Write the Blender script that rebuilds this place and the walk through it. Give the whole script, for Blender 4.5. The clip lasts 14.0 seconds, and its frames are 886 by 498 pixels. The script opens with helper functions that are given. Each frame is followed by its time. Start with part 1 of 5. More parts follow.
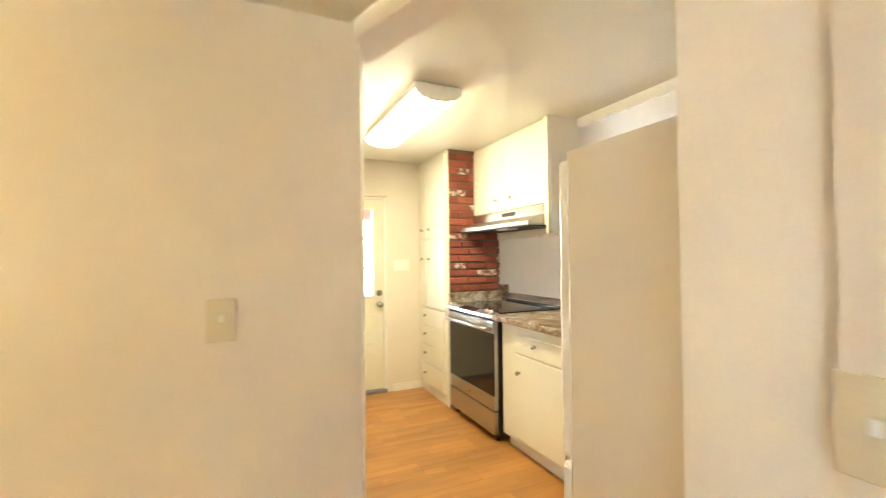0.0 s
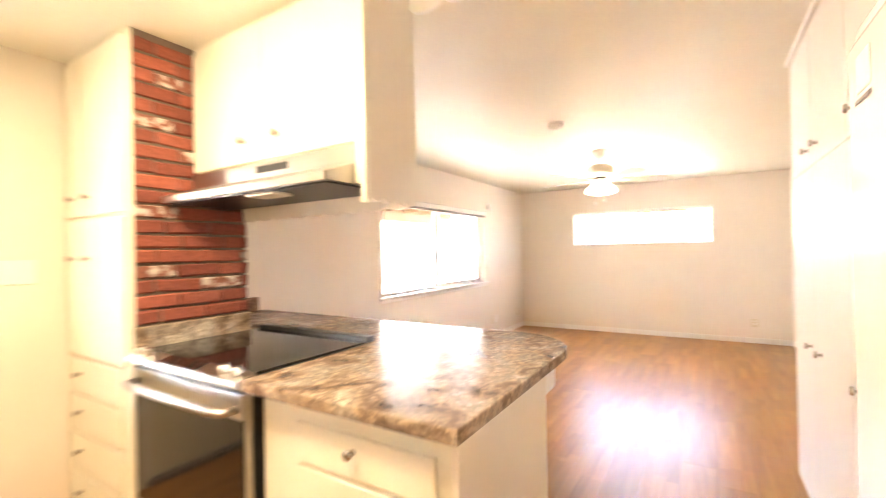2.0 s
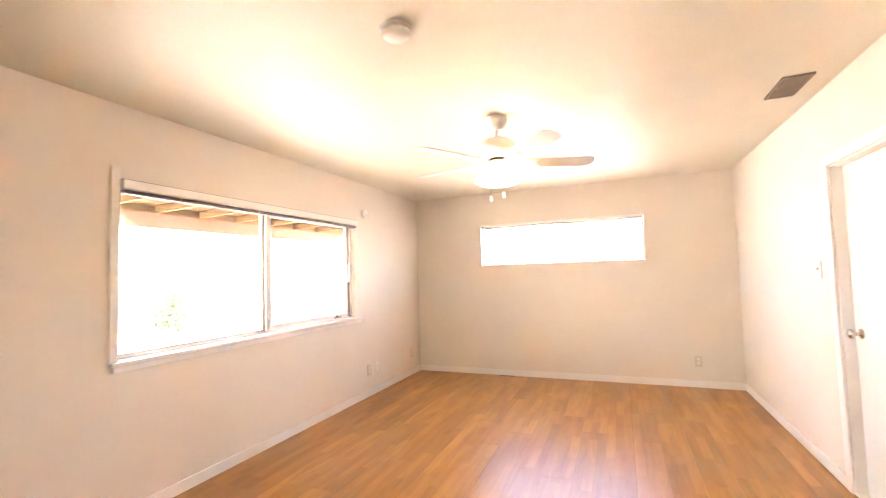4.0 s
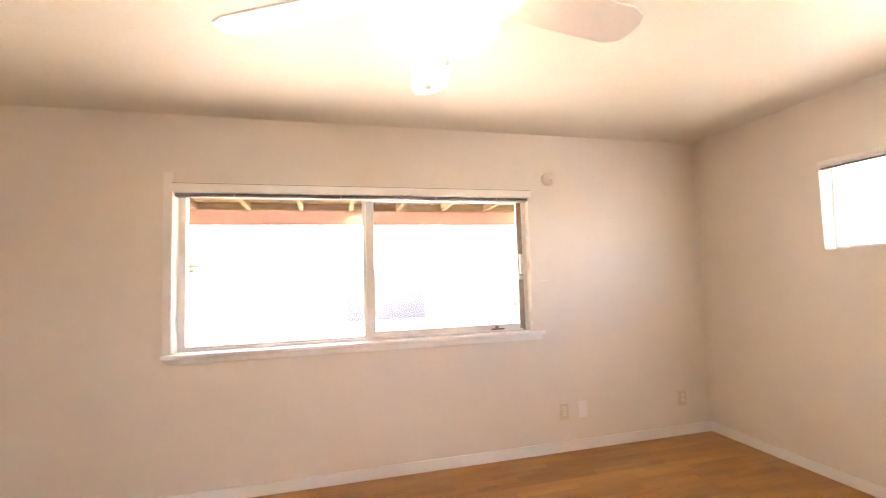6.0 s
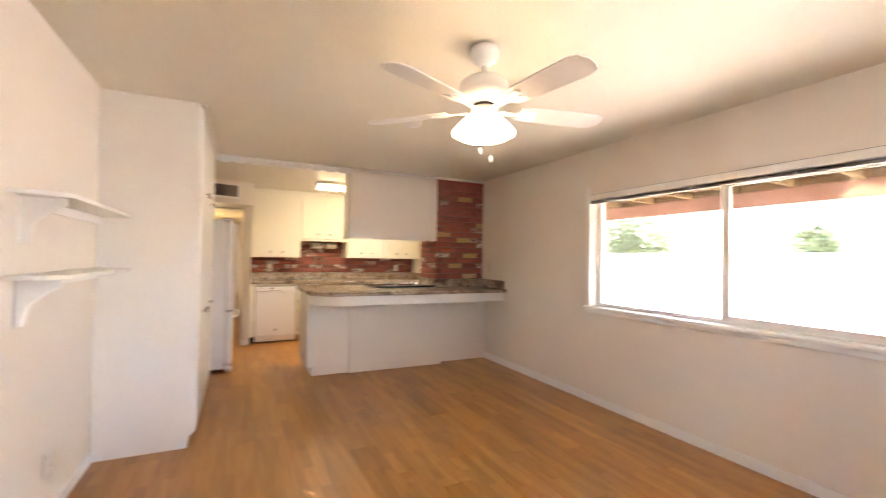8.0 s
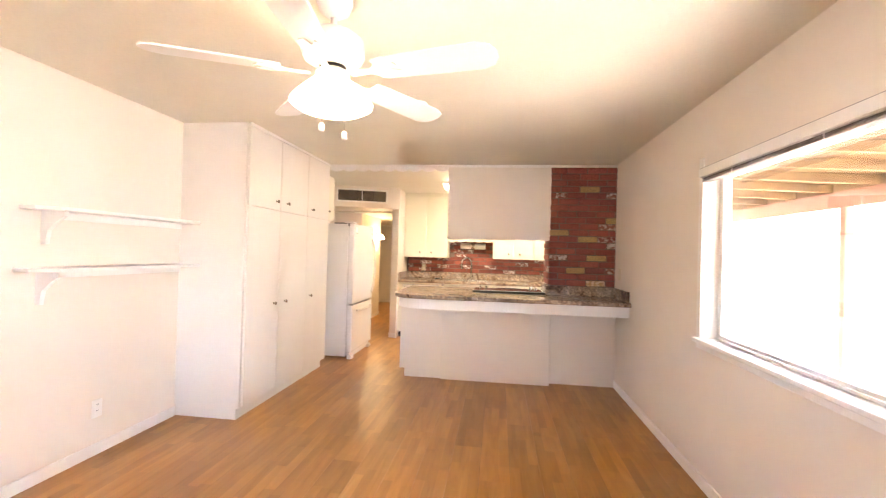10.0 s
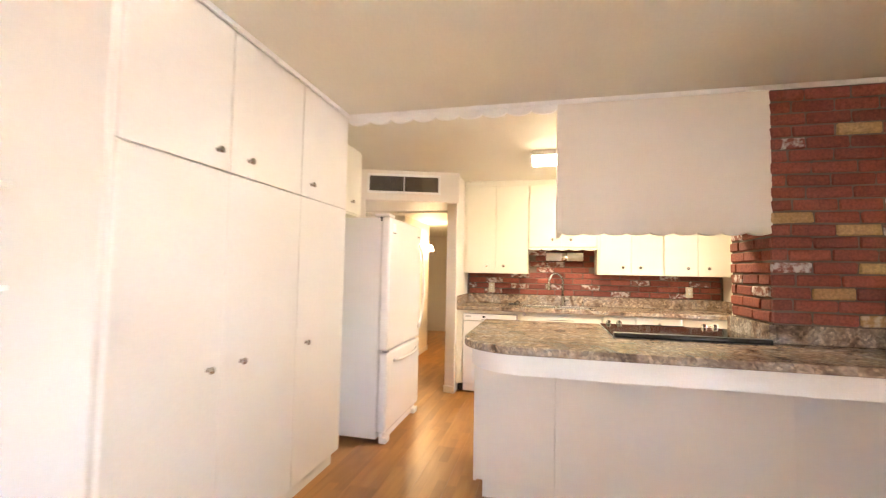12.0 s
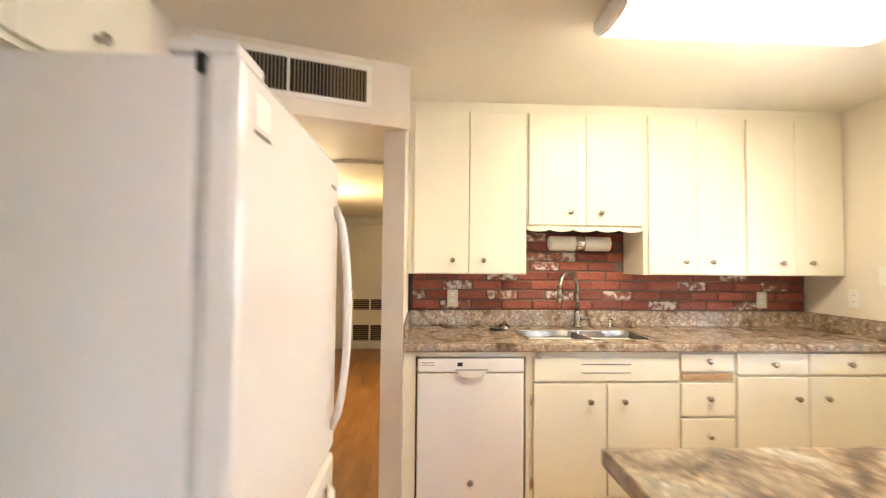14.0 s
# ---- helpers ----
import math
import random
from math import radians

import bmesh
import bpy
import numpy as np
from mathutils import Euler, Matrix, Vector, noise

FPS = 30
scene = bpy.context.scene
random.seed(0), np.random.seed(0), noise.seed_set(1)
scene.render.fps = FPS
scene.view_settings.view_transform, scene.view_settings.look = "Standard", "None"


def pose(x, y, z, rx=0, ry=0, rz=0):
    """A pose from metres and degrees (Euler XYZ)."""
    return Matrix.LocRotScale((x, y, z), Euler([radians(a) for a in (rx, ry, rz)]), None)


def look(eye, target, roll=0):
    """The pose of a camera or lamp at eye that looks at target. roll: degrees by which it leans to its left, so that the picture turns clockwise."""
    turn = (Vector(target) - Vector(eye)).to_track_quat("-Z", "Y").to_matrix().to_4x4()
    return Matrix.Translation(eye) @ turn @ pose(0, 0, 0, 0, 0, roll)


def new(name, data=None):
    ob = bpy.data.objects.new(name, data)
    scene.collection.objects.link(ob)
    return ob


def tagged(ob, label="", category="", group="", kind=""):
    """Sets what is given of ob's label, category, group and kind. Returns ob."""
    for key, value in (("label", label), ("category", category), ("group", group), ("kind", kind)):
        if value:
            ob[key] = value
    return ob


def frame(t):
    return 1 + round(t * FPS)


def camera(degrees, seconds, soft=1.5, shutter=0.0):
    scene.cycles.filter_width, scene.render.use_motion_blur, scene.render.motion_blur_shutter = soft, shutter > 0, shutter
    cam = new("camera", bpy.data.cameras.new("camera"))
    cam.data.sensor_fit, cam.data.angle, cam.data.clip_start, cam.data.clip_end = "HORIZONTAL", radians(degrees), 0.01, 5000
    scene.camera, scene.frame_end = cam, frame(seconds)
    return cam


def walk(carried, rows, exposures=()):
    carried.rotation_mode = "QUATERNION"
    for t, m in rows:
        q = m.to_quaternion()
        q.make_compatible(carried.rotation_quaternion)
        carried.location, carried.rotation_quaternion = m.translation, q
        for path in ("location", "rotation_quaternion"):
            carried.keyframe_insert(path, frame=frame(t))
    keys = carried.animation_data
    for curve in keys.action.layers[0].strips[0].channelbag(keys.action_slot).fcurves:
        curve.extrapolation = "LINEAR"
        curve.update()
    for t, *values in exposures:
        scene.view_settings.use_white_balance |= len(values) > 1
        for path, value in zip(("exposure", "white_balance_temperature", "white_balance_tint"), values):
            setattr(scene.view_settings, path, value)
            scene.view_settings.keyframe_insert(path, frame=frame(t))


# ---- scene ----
cam = camera(92.1, 14.0, soft=1.1, shutter=0.45)
PATH = [
    (0, (-0.078, -0.226, 1.38), (0.749, 1.595, 1.413), -0.6),
    (0.5, (0.003, 0.237, 1.371), (1.184, 1.851, 1.392), -0.7),
    (1, (0.202, 0.648, 1.356), (1.565, 2.113, 1.37), -0.8),
    (1.5, (0.425, 0.947, 1.351), (1.937, 2.256, 1.38), -1.4),
    (2, (0.707, 1.185, 1.351), (2.411, 2.232, 1.363), -1.1),
    (2.2, (0.87, 1.307, 1.327), (2.686, 2.143, 1.356), -1.3),
    (4.3, (2.891, 1.4, 1.332), (4.736, 2.164, 1.453), -1.9),
    (4.5, (3.125, 1.433, 1.346), (4.895, 2.356, 1.469), -2.1),
    (5, (3.752, 1.39, 1.332), (5.19, 2.772, 1.48), -2.2),
    (5.5, (4.399, 1.27, 1.332), (5.373, 3.011, 1.471), -2.1),
    (6, (5.056, 1.082, 1.315), (5.547, 3.017, 1.44), -1.7),
    (6.5, (5.716, 0.957, 1.294), (5.57, 2.947, 1.418), -1.0),
    (7, (6.284, 0.929, 1.296), (5.534, 2.781, 1.373), -0.5),
    (7.5, (6.801, 0.915, 1.322), (5.457, 2.395, 1.391), 0.2),
    (8, (7.126, 1.008, 1.32), (5.323, 1.871, 1.361), 0.9),
    (8.2, (7.176, 1.114, 1.337), (5.282, 1.755, 1.366), 0.6),
    (10.3, (6.741, 2.887, 1.37), (4.796, 2.426, 1.426), 1.0),
    (10.5, (6.565, 2.917, 1.334), (4.666, 2.294, 1.413), 0.6),
    (11, (5.978, 2.795, 1.331), (4.149, 1.988, 1.363), 1.2),
    (11.5, (5.368, 2.498, 1.291), (3.53, 1.712, 1.375), 1.2),
    (12, (4.795, 2.101, 1.298), (2.852, 1.639, 1.402), 1.1),
    (12.5, (4.271, 1.696, 1.336), (2.289, 1.452, 1.442), 1.1),
    (13, (3.726, 1.393, 1.355), (1.729, 1.331, 1.445), 1.0),
    (13.5, (3.142, 1.291, 1.362), (1.144, 1.331, 1.436), 0.8),
    (14, (2.481, 1.274, 1.347), (0.485, 1.367, 1.416), 0.6),
]
EXPOSURE = [
    (0.0, 6.10, 6750, 4), (0.5, 6.25, 6900, 4), (1.0, 6.24, 7250, 12), (1.5, 6.36, 7400, 17), (2.2, 6.51, 7650, 22),
    (4.3, 6.23, 7800, 25), (5.0, 6.03, 7900, 26), (6.5, 5.78, 7700, 24), (7.5, 5.58, 7550, 23), (8.0, 5.58, 7550, 22),
    (10.3, 6.21, 7370, 25), (11.0, 6.23, 7220, 24), (11.5, 6.16, 7120, 23), (12.5, 6.11, 7120, 18), (13.5, 5.97, 6680, 17), (14.0, 5.95, 6530, 16),
]
walk(cam, [(t, look(eye, target, roll)) for t, eye, target, roll in PATH], EXPOSURE)

# ---- daylight ----
SUN_EL, SUN_AZ = 62.0, -28.0
world = bpy.data.worlds.new("world")
world.use_nodes = True
scene.world = world
wn = world.node_tree.nodes
sky = wn.new("ShaderNodeTexSky")
sky.sky_type, sky.sun_disc = "NISHITA", False
sky.sun_elevation, sky.sun_rotation = radians(SUN_EL), radians(SUN_AZ)
world.node_tree.links.new(sky.outputs[0], wn["Background"].inputs[0])
wn["Background"].inputs[1].default_value = 0.15
sun = new("sun", bpy.data.lights.new("sun", "SUN"))
sun.data.energy, sun.data.angle, sun.data.color = 5.0, radians(0.5), (1.0, 0.97, 0.93)
az = radians(SUN_AZ)
sun.matrix_world = look((0, 0, 20), (-math.sin(az) * 10, -math.cos(az) * 10, 20 - 10 * math.tan(radians(SUN_EL))))
tagged(sun, kind="structure")

# ---- materials ----


def nodes_of(name):
    m = bpy.data.materials.new(name)
    m.use_nodes = True
    t = m.node_tree
    return m, t.nodes, t.links, t.nodes["Principled BSDF"]


def ramp(n, stops):
    r = n.new("ShaderNodeValToRGB")
    while len(r.color_ramp.elements) < len(stops):
        r.color_ramp.elements.new(0.5)
    for e, (p, c) in zip(r.color_ramp.elements, stops):
        e.position, e.color = p, (*c, 1)
    return r


def tone(c, k):
    return tuple(min(1.0, v * k) for v in c)


def paint(name, c, rough=0.5, grain=180.0, bump=0.08, stain=0.05, spec=0.5, metal=0.0, stretch=(1, 1, 1)):
    """A plain finish with faint mottling at two scales, fine relief and uneven gloss."""
    m, n, l, b = nodes_of(name)
    geo = n.new("ShaderNodeNewGeometry")
    mp = n.new("ShaderNodeMapping")
    mp.inputs["Scale"].default_value = stretch
    l.new(geo.outputs["Position"], mp.inputs["Vector"])
    big, fine = n.new("ShaderNodeTexNoise"), n.new("ShaderNodeTexNoise")
    big.inputs["Scale"].default_value, big.inputs["Detail"].default_value = 1.7, 5
    fine.inputs["Scale"].default_value, fine.inputs["Detail"].default_value = grain, 3
    for t in (big, fine):
        l.new(mp.outputs[0], t.inputs["Vector"])
    r = ramp(n, [(0.3, tone(c, 1 - stain)), (0.7, tone(c, 1 + stain * 0.5))])
    l.new(big.outputs[0], r.inputs[0])
    mix = n.new("ShaderNodeMix")
    mix.data_type, mix.blend_type = "RGBA", "MULTIPLY"
    mix.inputs[0].default_value = 0.10
    l.new(r.outputs[0], mix.inputs[6])
    l.new(fine.outputs[0], mix.inputs[7])
    l.new(mix.outputs[2], b.inputs["Base Color"])
    rr = n.new("ShaderNodeMapRange")
    rr.inputs[3].default_value, rr.inputs[4].default_value = max(0.02, rough - 0.08), min(1, rough + 0.08)
    l.new(big.outputs[0], rr.inputs[0])
    l.new(rr.outputs[0], b.inputs["Roughness"])
    b.inputs["Metallic"].default_value = metal
    b.inputs["Specular IOR Level"].default_value = spec
    if bump:
        bp = n.new("ShaderNodeBump")
        bp.inputs["Strength"].default_value, bp.inputs["Distance"].default_value = bump, 0.002
        l.new(fine.outputs[0], bp.inputs["Height"])
        l.new(bp.outputs[0], b.inputs["Normal"])
    return m


def wood_floor():
    m, n, l, b = nodes_of("floor_plank")
    geo, info = n.new("ShaderNodeNewGeometry"), n.new("ShaderNodeObjectInfo")
    off = n.new("ShaderNodeVectorMath")
    off.operation = "MULTIPLY_ADD"
    off.inputs[1].default_value = (1, 1, 1)
    comb = n.new("ShaderNodeCombineXYZ")
    mul = n.new("ShaderNodeMath")
    mul.operation = "MULTIPLY"
    mul.inputs[1].default_value = 37.0
    l.new(info.outputs["Random"], mul.inputs[0])
    for i in range(3):
        l.new(mul.outputs[0], comb.inputs[i])
    l.new(geo.outputs["Position"], off.inputs[0])
    l.new(comb.outputs[0], off.inputs[2])
    mp = n.new("ShaderNodeMapping")
    mp.inputs["Scale"].default_value = (1.0, 8, 8)
    l.new(off.outputs[0], mp.inputs["Vector"])
    grain, blotch = n.new("ShaderNodeTexNoise"), n.new("ShaderNodeTexNoise")
    grain.inputs["Scale"].default_value, grain.inputs["Detail"].default_value, grain.inputs["Distortion"].default_value = 2.2, 5, 0.6
    blotch.inputs["Scale"].default_value, blotch.inputs["Detail"].default_value = 0.35, 3
    l.new(mp.outputs[0], grain.inputs["Vector"])
    l.new(mp.outputs[0], blotch.inputs["Vector"])
    r = ramp(n, [(0.27, (0.385, 0.170, 0.046)), (0.5, (0.455, 0.212, 0.061)), (0.75, (0.51, 0.253, 0.081))])
    l.new(grain.outputs[0], r.inputs[0])
    r2 = ramp(n, [(0.3, (0.86, 0.83, 0.8)), (0.7, (1.0, 1.0, 1.0))])
    l.new(blotch.outputs[0], r2.inputs[0])
    mix = n.new("ShaderNodeMix")
    mix.data_type, mix.blend_type = "RGBA", "MULTIPLY"
    mix.inputs[0].default_value = 1.0
    l.new(r.outputs[0], mix.inputs[6])
    l.new(r2.outputs[0], mix.inputs[7])
    hsv = n.new("ShaderNodeHueSaturation")
    val = n.new("ShaderNodeMapRange")
    val.inputs[3].default_value, val.inputs[4].default_value = 0.90, 1.10
    l.new(info.outputs["Random"], val.inputs[0])

    def calc(kind, a, k):
        node = n.new("ShaderNodeMath")
        node.operation = kind
        l.new(a, node.inputs[0])
        if isinstance(k, (int, float)):
            node.inputs[1].default_value = k
        else:
            l.new(k, node.inputs[1])
        return node.outputs[0]

    # three printed strips to a plank, broken into short staves, each with its own tone
    axes = n.new("ShaderNodeSeparateXYZ")
    l.new(geo.outputs["Position"], axes.inputs[0])
    strip = calc("FLOOR", calc("DIVIDE", calc("SUBTRACT", axes.outputs["Y"], 4.0), 0.19 / 3), 0)
    shift = n.new("ShaderNodeTexWhiteNoise")
    shift.noise_dimensions = "1D"
    l.new(strip, shift.inputs["W"])
    stave = calc("FLOOR", calc("ADD", calc("DIVIDE", axes.outputs["X"], 0.41), calc("MULTIPLY", shift.outputs["Value"], 9.0)), 0)
    cell = n.new("ShaderNodeCombineXYZ")
    l.new(stave, cell.inputs[0])
    l.new(strip, cell.inputs[1])
    shade = n.new("ShaderNodeTexWhiteNoise")
    shade.noise_dimensions = "2D"
    l.new(cell.outputs[0], shade.inputs["Vector"])
    each = n.new("ShaderNodeMapRange")
    each.inputs[3].default_value, each.inputs[4].default_value = 0.86, 1.12
    l.new(shade.outputs["Value"], each.inputs[0])
    l.new(calc("MULTIPLY", val.outputs[0], each.outputs[0]), hsv.inputs["Value"])
    l.new(mix.outputs[2], hsv.inputs["Color"])
    l.new(hsv.outputs[0], b.inputs["Base Color"])
    rr = n.new("ShaderNodeMapRange")
    rr.inputs[3].default_value, rr.inputs[4].default_value = 0.30, 0.37
    l.new(blotch.outputs[0], rr.inputs[0])
    l.new(rr.outputs[0], b.inputs["Roughness"])
    bp = n.new("ShaderNodeBump")
    bp.inputs["Strength"].default_value, bp.inputs["Distance"].default_value = 0.01, 0.0005
    l.new(grain.outputs[0], bp.inputs["Height"])
    l.new(bp.outputs[0], b.inputs["Normal"])
    return m


def brick_mat(name, low, high, pale, share):
    """Fired clay, each brick its own shade; a share of them carries worn pale paint."""
    m, n, l, b = nodes_of(name)
    tc, info = n.new("ShaderNodeTexCoord"), n.new("ShaderNodeObjectInfo")
    mul = n.new("ShaderNodeMath")
    mul.operation = "MULTIPLY"
    mul.inputs[1].default_value = 53.0
    l.new(info.outputs["Random"], mul.inputs[0])
    add = n.new("ShaderNodeVectorMath")
    add.operation = "ADD"
    comb = n.new("ShaderNodeCombineXYZ")
    for i in range(3):
        l.new(mul.outputs[0], comb.inputs[i])
    l.new(tc.outputs["Object"], add.inputs[0])
    l.new(comb.outputs[0], add.inputs[1])
    fine, patch = n.new("ShaderNodeTexNoise"), n.new("ShaderNodeTexNoise")
    fine.inputs["Scale"].default_value, fine.inputs["Detail"].default_value = 70, 6
    patch.inputs["Scale"].default_value, patch.inputs["Detail"].default_value = 26, 7
    for t in (fine, patch):
        l.new(add.outputs[0], t.inputs["Vector"])
    shade = ramp(n, [(0.0, low), (0.55, tone(high, 0.85)), (1.0, high)])
    l.new(info.outputs["Random"], shade.inputs[0])
    spot = ramp(n, [(0.3, (0.66, 0.62, 0.60)), (0.7, (1.08, 1.08, 1.06))])
    l.new(fine.outputs[0], spot.inputs[0])
    mix = n.new("ShaderNodeMix")
    mix.data_type, mix.blend_type = "RGBA", "MULTIPLY"
    mix.inputs[0].default_value = 1.0
    l.new(shade.outputs[0], mix.inputs[6])
    l.new(spot.outputs[0], mix.inputs[7])
    # which bricks carry paint: a scrambled random, then a ragged edge
    frac = n.new("ShaderNodeMath")
    frac.operation = "FRACT"
    m17 = n.new("ShaderNodeMath")
    m17.operation = "MULTIPLY"
    m17.inputs[1].default_value = 17.3
    l.new(info.outputs["Random"], m17.inputs[0])
    l.new(m17.outputs[0], frac.inputs[0])
    less = n.new("ShaderNodeMath")
    less.operation = "LESS_THAN"
    less.inputs[1].default_value = share
    l.new(frac.outputs[0], less.inputs[0])
    edge = ramp(n, [(0.46, (0, 0, 0)), (0.60, (0.9, 0.9, 0.9))])
    l.new(patch.outputs[0], edge.inputs[0])
    both = n.new("ShaderNodeMath")
    both.operation = "MULTIPLY"
    l.new(less.outputs[0], both.inputs[0])
    l.new(edge.outputs[0], both.inputs[1])
    out = n.new("ShaderNodeMix")
    out.data_type = "RGBA"
    out.inputs[7].default_value = (*pale, 1)
    l.new(both.outputs[0], out.inputs[0])
    l.new(mix.outputs[2], out.inputs[6])
    l.new(out.outputs[2], b.inputs["Base Color"])
    b.inputs["Roughness"].default_value = 0.75
    bp = n.new("ShaderNodeBump")
    bp.inputs["Strength"].default_value, bp.inputs["Distance"].default_value = 0.5, 0.003
    l.new(fine.outputs[0], bp.inputs["Height"])
    l.new(bp.outputs[0], b.inputs["Normal"])
    return m


def stone_laminate():
    """Printed granite: drifting brown and grey clouds under irregular flakes, with a clear gloss."""
    m, n, l, b = nodes_of("stone_laminate")
    geo = n.new("ShaderNodeNewGeometry")
    vein, speck, warp = n.new("ShaderNodeTexNoise"), n.new("ShaderNodeTexNoise"), n.new("ShaderNodeTexNoise")
    vein.inputs["Scale"].default_value, vein.inputs["Detail"].default_value, vein.inputs["Distortion"].default_value = 5.5, 7, 1.3
    speck.inputs["Scale"].default_value, speck.inputs["Detail"].default_value = 60, 5
    warp.inputs["Scale"].default_value, warp.inputs["Detail"].default_value = 22, 4
    for t in (vein, speck, warp):
        l.new(geo.outputs["Position"], t.inputs["Vector"])
    bend = n.new("ShaderNodeVectorMath")
    bend.operation = "MULTIPLY_ADD"
    bend.inputs[1].default_value = (0.05, 0.05, 0.05)
    l.new(warp.outputs["Color"], bend.inputs[0])
    l.new(geo.outputs["Position"], bend.inputs[2])
    flake = n.new("ShaderNodeTexVoronoi")
    flake.inputs["Scale"].default_value = 62
    l.new(bend.outputs[0], flake.inputs["Vector"])
    split = n.new("ShaderNodeSeparateColor")
    l.new(flake.outputs["Color"], split.inputs[0])
    r = ramp(n, [(0.30, (0.10, 0.074, 0.060)), (0.41, (0.25, 0.18, 0.132)), (0.50, (0.385, 0.305, 0.24)), (0.60, (0.32, 0.278, 0.245)), (0.72, (0.52, 0.465, 0.405))])
    l.new(vein.outputs[0], r.inputs[0])
    r2 = ramp(n, [(0.0, (0.72, 0.69, 0.67)), (0.35, (0.92, 0.90, 0.88)), (0.75, (1.08, 1.06, 1.04)), (0.95, (1.5, 1.46, 1.4))])
    l.new(split.outputs[0], r2.inputs[0])
    r3 = ramp(n, [(0.35, (0.74, 0.71, 0.69)), (0.65, (1.12, 1.08, 1.02))])
    l.new(speck.outputs[0], r3.inputs[0])
    last = r.outputs[0]
    for extra in (r2, r3):
        mix = n.new("ShaderNodeMix")
        mix.data_type, mix.blend_type = "RGBA", "MULTIPLY"
        mix.inputs[0].default_value = 1.0
        l.new(last, mix.inputs[6])
        l.new(extra.outputs[0], mix.inputs[7])
        last = mix.outputs[2]
    l.new(last, b.inputs["Base Color"])
    b.inputs["Roughness"].default_value = 0.27
    bp = n.new("ShaderNodeBump")
    bp.inputs["Strength"].default_value, bp.inputs["Distance"].default_value = 0.03, 0.0008
    l.new(speck.outputs[0], bp.inputs["Height"])
    l.new(bp.outputs[0], b.inputs["Normal"])
    return m


def glow(name, c, strength):
    m, n, l, b = nodes_of(name)
    b.inputs["Base Color"].default_value = (0.85, 0.83, 0.78, 1)
    b.inputs["Emission Color"].default_value = (*c, 1)
    b.inputs["Emission Strength"].default_value = strength
    return m


def clear_glass():
    m, n, l, b = nodes_of("window_glass")
    b.inputs["Base Color"].default_value = (1, 1, 1, 1)
    b.inputs["Roughness"].default_value, b.inputs["IOR"].default_value = 0.0, 1.45
    b.inputs["Transmission Weight"].default_value = 1.0
    return m


WALL = paint("wall_paint", (0.82, 0.750, 0.657), 0.6, 220, 0.10, 0.03)
CEIL = paint("ceiling_paint", (0.80, 0.755, 0.63), 0.52, 60, 0.16, 0.04)
TRIM = paint("trim_paint", (0.88, 0.855, 0.81), 0.4, 150, 0.05, 0.03)
CAB = paint("cabinet_enamel", (0.82, 0.775, 0.645), 0.38, 120, 0.06, 0.03)
CABW = paint("white_enamel", (0.82, 0.78, 0.72), 0.36, 120, 0.06, 0.03)
FLOOR = wood_floor()
JOINT = paint("plank_joint", (0.09, 0.05, 0.025), 0.7)
BRICK = brick_mat("red_brick", (0.22, 0.055, 0.038), (0.40, 0.110, 0.070), (0.62, 0.50, 0.40), 0.03)
BRICKD = brick_mat("dark_red_brick", (0.20, 0.051, 0.038), (0.345, 0.096, 0.066), (0.60, 0.53, 0.48), 0.06)
BRICKT = brick_mat("tan_brick", (0.50, 0.29, 0.13), (0.62, 0.39, 0.18), (0.62, 0.48, 0.34), 0.3)
BRICKW = brick_mat("painted_brick", (0.28, 0.10, 0.07), (0.33, 0.12, 0.08), (0.64, 0.57, 0.52), 1.1)
MORTAR = paint("mortar", (0.19, 0.135, 0.105), 0.9, 120, 0.6, 0.2)
STONE = stone_laminate()
STEEL = paint("brushed_steel", (0.52, 0.49, 0.46), 0.32, 60, 0.05, 0.05, metal=1.0, stretch=(1, 1, 30))
CHROME = paint("satin_chrome", (0.72, 0.69, 0.65), 0.21, 60, 0.0, 0.03, metal=1.0)
KNOBMETAL = paint("knob_metal", (0.46, 0.43, 0.40), 0.20, 60, 0.0, 0.05, metal=1.0)
SINKSTEEL = paint("sink_steel", (0.40, 0.38, 0.355), 0.21, 60, 0.03, 0.05, metal=1.0)
ALU = paint("aluminium", (0.78, 0.75, 0.71), 0.45, 90, 0.06, 0.08)
TANALU = paint("tan_aluminium", (0.40, 0.34, 0.29), 0.5, 90, 0.06, 0.1)
# Dark metal for small fittings; on the window jamb its colour stands for shade.
BRONZESHADE = paint("bronze_and_jamb_shade", (0.20, 0.16, 0.125), 0.5, 90, 0.06, 0.1)
BLACKGLASS = paint("black_glass", (0.010, 0.009, 0.009), 0.07, 50, 0.0, 0.1)
BLACK = paint("black_enamel", (0.016, 0.015, 0.015), 0.35, 90, 0.05, 0.1)
WHITE = paint("white_appliance", (0.87, 0.84, 0.82), 0.20, 240, 0.05, 0.02)
PLASTIC = paint("ivory_plastic", (0.72, 0.645, 0.48), 0.4, 200, 0.03, 0.03)
WPLASTIC = paint("white_plastic", (0.88, 0.855, 0.81), 0.4, 200, 0.03, 0.03)
GREY = paint("grey_rubber", (0.24, 0.22, 0.21), 0.7)
SEAL = paint("door_seal", (0.70, 0.67, 0.64), 0.6)
DARK = paint("duct_dark", (0.035, 0.028, 0.022), 0.8)
SLAT = paint("vent_slat", (0.27, 0.22, 0.16), 0.6)
GLASS = clear_glass()
FROST = paint("frosted_glass", (0.82, 0.79, 0.72), 0.35, 200, 0.02, 0.02)
TUBE = glow("fluorescent_diffuser", (1.0, 0.90, 0.62), 0.68)
BULB = glow("lit_shade", (1.0, 0.78, 0.49), 0.25)
